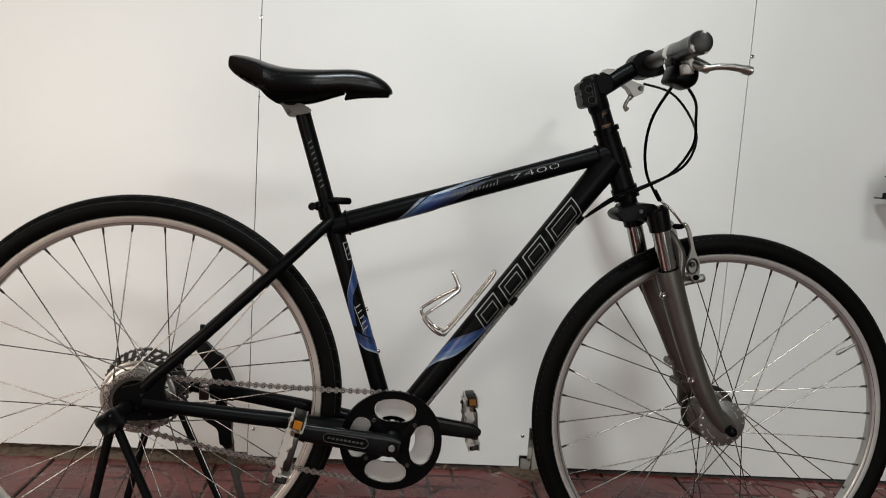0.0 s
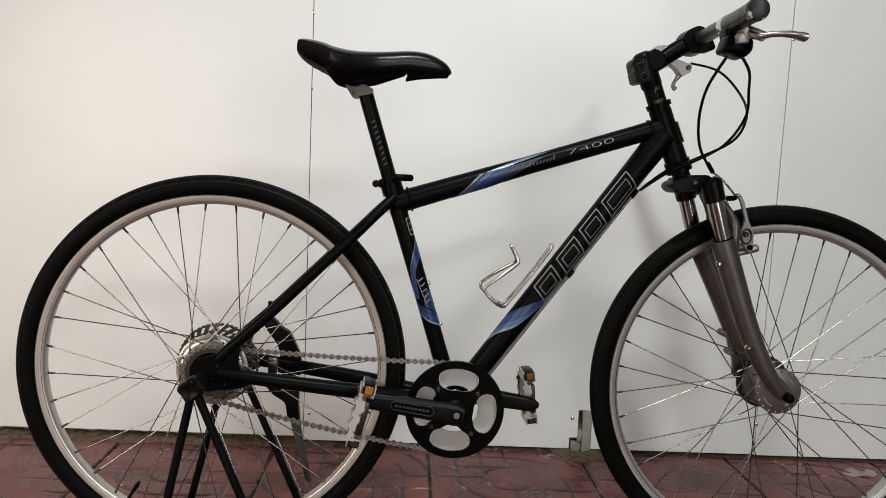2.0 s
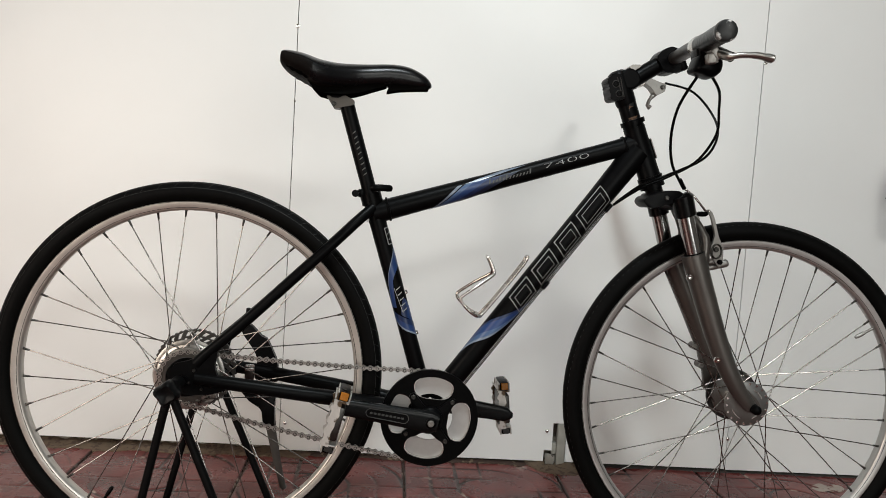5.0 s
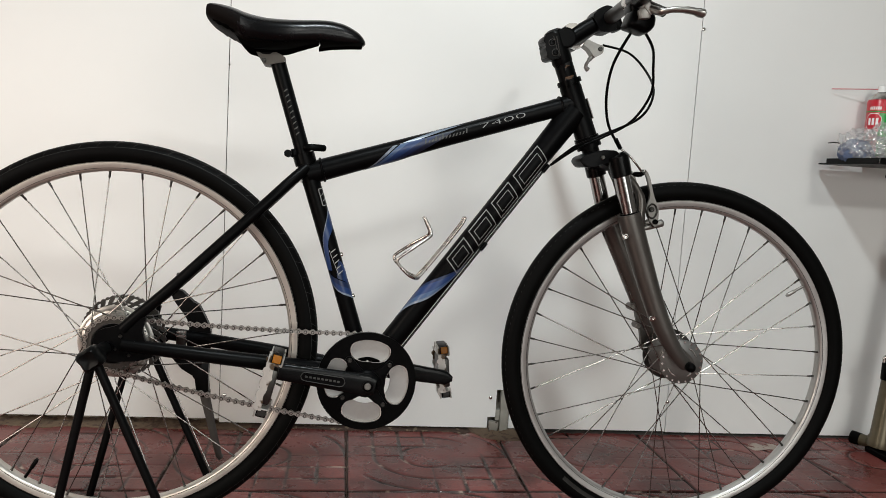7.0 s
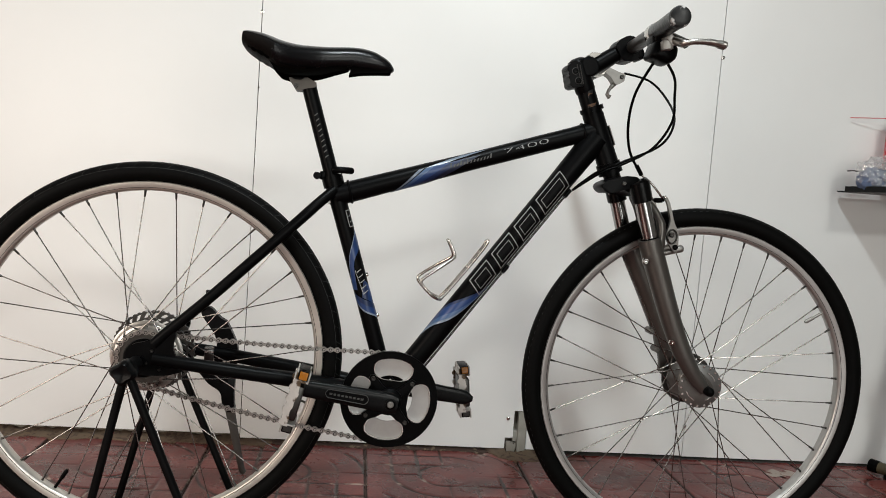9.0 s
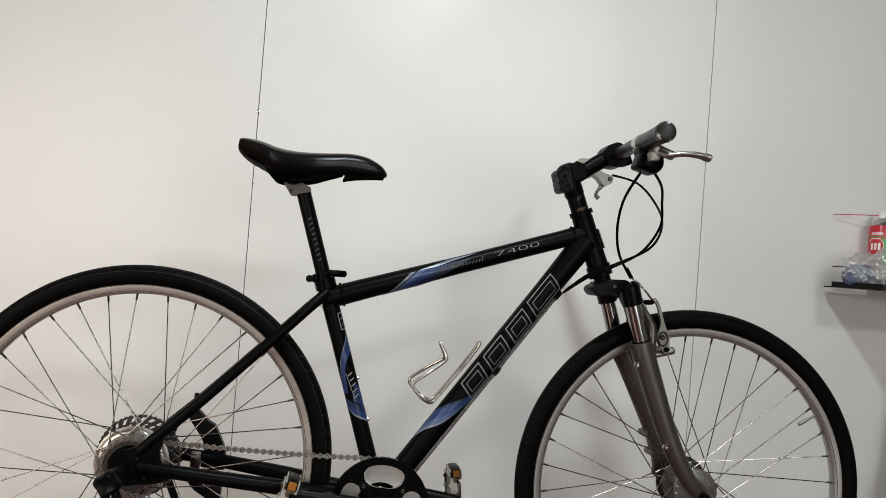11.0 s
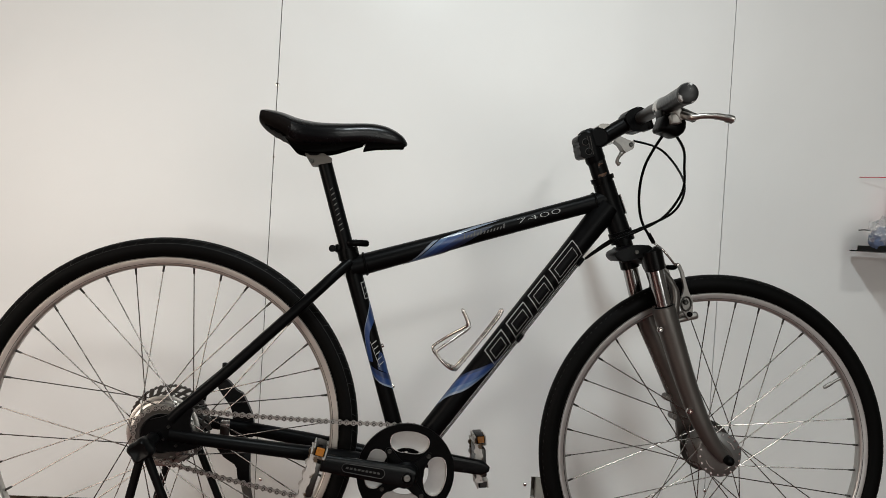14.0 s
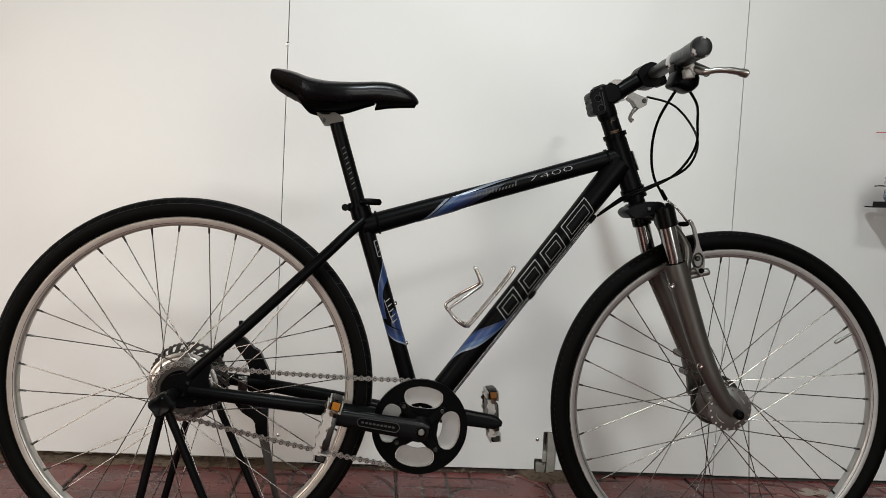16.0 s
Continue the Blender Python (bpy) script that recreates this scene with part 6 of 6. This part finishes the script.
# floor pump at the wall
PUMP = thing("floor_pump", "bronze-coloured floor pump standing beside the wall", "bicycle pump", pose(1.300, -0.125, 0.0))
bm = bmesh.new()
lathe(bm, [(0.020, 0.020), (0.030, 0.024), (0.030, 0.048), (0.0265, 0.054), (0.0265, 0.55), (0.029, 0.555), (0.029, 0.585), (0.008, 0.59), (0.007, 0.66)], 32, axis="z")
part("barrel", bm, M_OLIVE, PUMP, "bronze barrel", m=pose(-0.020, 0, 0, 0, 5.5, 0))
bm = bmesh.new()
tube(bm, curve([(-0.044, 0.062, 0.026), (-0.038, 0.050, 0.026), (-0.018, 0.020, 0.026), (0, 0, 0.026), (0.03, -0.06, 0.024), (0.05, -0.12, 0.020)], 5), [0.015] * 3 + [0.0165] * 8 + [0.021] * 9 + [0.0165] * 4 + [0.014] * 2, 16)
part("foot", bm, M_OLIVE, PUMP, "bronze folding foot")
bm = bmesh.new()
tube(bm, [Vector((-0.050, 0.072, 0.026)), Vector((-0.048, 0.069, 0.026)), Vector((-0.036, 0.047, 0.026))], [0.012, 0.0180, 0.0175], 16)
part("foot_cap", bm, M_PLASTIC, PUMP, "black rubber cap")
bm = bmesh.new()
box(bm, (-0.036, -0.075, 0.0), (0.07, 0.03, 0.018), 0.004)
part("base", bm, M_PLASTIC, PUMP, "black base plate")
bm = bmesh.new()
box(bm, (-0.062, -0.022, 0.212), (-0.046, -0.004, 0.262), 0.004)
box(bm, (-0.048, -0.018, 0.240), (-0.018, -0.002, 0.268), 0.005)
part("hose_head", bm, M_PLASTIC, PUMP, "black hose head clipped to the barrel", m=pose(0.020, 0, 0))
bm = bmesh.new()
tube(bm, curve([(-0.062, -0.013, 0.262), (-0.061, -0.013, 0.275), (-0.050, -0.013, 0.278), (-0.036, -0.012, 0.268)], 4), 0.0045, 10)
part("hose_lever", bm, M_CHROME, PUMP, "shiny clamp lever of the hose head", m=pose(0.020, 0, 0))
bm = bmesh.new()
tube(bm, [Vector((0.0435, -0.11, 0.655)), Vector((0.0435, 0.10, 0.655))], 0.014, 16)
part("handle", bm, M_PLASTIC, PUMP, "black handle")

# old rail bracket in the panel's notch, mortar along the wall's foot
bm = bmesh.new()
box(bm, (0.2545, -0.006, 0.000), (0.2780, 0.012, 0.1150), 0.002)
box(bm, (0.2430, 0.002, 0.030), (0.2560, 0.02, 0.060), 0.002)
tagged(part("rail_bracket", bm, M_WOODGREY), "weathered grey bracket in the notch of the panel", "bracket")
bm = bmesh.new()
box(bm, (0.2245, -0.008, 0.0), (0.2525, 0.015, 0.030), 0.005, 2)
tagged(part("mortar_lump", bm, M_STONE), "broken lump of pale cement in the notch", "cement")


def ragged_strip(name, x0, x1, d0, d1, h, material, label, seed):
    """A lumpy ridge along the wall's foot with a ragged front edge."""
    bm = bmesh.new()
    n, rows = int((x1 - x0) / 0.005), 9
    grid = []
    for k in range(n + 1):
        x = x0 + (x1 - x0) * k / n
        e = min(1.0, k / 6, (n - k) / 6)
        dd = (d0 + (d1 - d0) * min(1.0, max(0.0, 0.5 + 0.9 * noise.noise((x * 9, seed, 0)))) + 0.007 * noise.noise((x * 60, seed, 1)) + 0.004 * noise.noise((x * 160, seed, 5))) * e
        col = []
        for j in range(rows):
            f = j / (rows - 1)
            y = 0.028 - (0.028 + dd) * f
            z = h * (1 - f) ** 0.6 * (0.75 + 0.9 * noise.noise((x * 45, y * 60, seed))) + 0.0022 * noise.noise((x * 120, y * 120, seed + 3)) * (1 - f) + 0.0007
            col.append(bm.verts.new((x, y, z)))
        col.append(bm.verts.new((x, -dd, -0.012)))
        grid.append(col)
    for p, q in zip(grid, grid[1:]):
        for j in range(rows):
            bm.faces.new((p[j], q[j], q[j + 1], p[j + 1]))
    return tagged(part(name, bm, material, angle=70), label, "mortar", kind="structure")


ragged_strip("trim", -2.0, -0.40, 0.012, 0.050, 0.009, M_MORTAR, "crumbling sandy mortar along the foot of the wall", 1.0)
ragged_strip("trim", -0.42, 0.19, 0.003, 0.022, 0.006, M_CRUST, "thin crumbling mortar along the foot of the wall", 2.0)
ragged_strip("trim", 0.17, 0.36, 0.03, 0.090, 0.010, M_MORTAR, "spread of sandy mortar below the bracket", 4.0)
# No mortar on this side: the dark strip paints the darkness of the panel's gap.
ragged_strip("trim", 0.36, 2.0, 0.001, 0.005, 0.003, M_GAP, "thin dark strip standing in for the gap at the foot of the wall", 7.0)

bm = bmesh.new()
bm.faces.new([bm.verts.new((x, y, 0.0012)) for x, y in rounded([(0.9214, -0.0848), (0.9465, -0.0625), (0.9717, -0.0526), (0.9756, -0.0696), (1.0069, -0.0552), (1.0233, -0.0673), (1.0142, -0.0971), (0.9827, -0.115), (0.9665, -0.1034), (0.9396, -0.1169), (0.93, -0.1051)], 0.01)])
tagged(part("paint_stain", bm, M_SPLASH, smooth=False), "thin splash of pale paint on the red tiles", "stain", kind="structure")

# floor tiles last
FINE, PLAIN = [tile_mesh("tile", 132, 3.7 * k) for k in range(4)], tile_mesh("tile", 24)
ROWS = pose(0, 0, 0, 0, 0, 1.1)
for i in range(-8, 9):
    for j in range(-1, 12):
        m = pose(0.045, -0.186, 0) @ ROWS @ pose(TILE * i, -TILE * j, 0)
        x, y = m.translation.x, m.translation.y
        if abs(x) > 2.98 or y < -4.19 or y > 0.04:
            continue
        ob = new("tile", FINE[(i + 3 * j) % 4] if (-4 <= i <= 3 and j < 2) else PLAIN)
        ob.parent = FLOOR
        ob.matrix_basis = m @ pose(0, 0, random.uniform(-0.0007, 0.0007), random.uniform(-0.12, 0.12), random.uniform(-0.12, 0.12), random.choice((0, 180)))
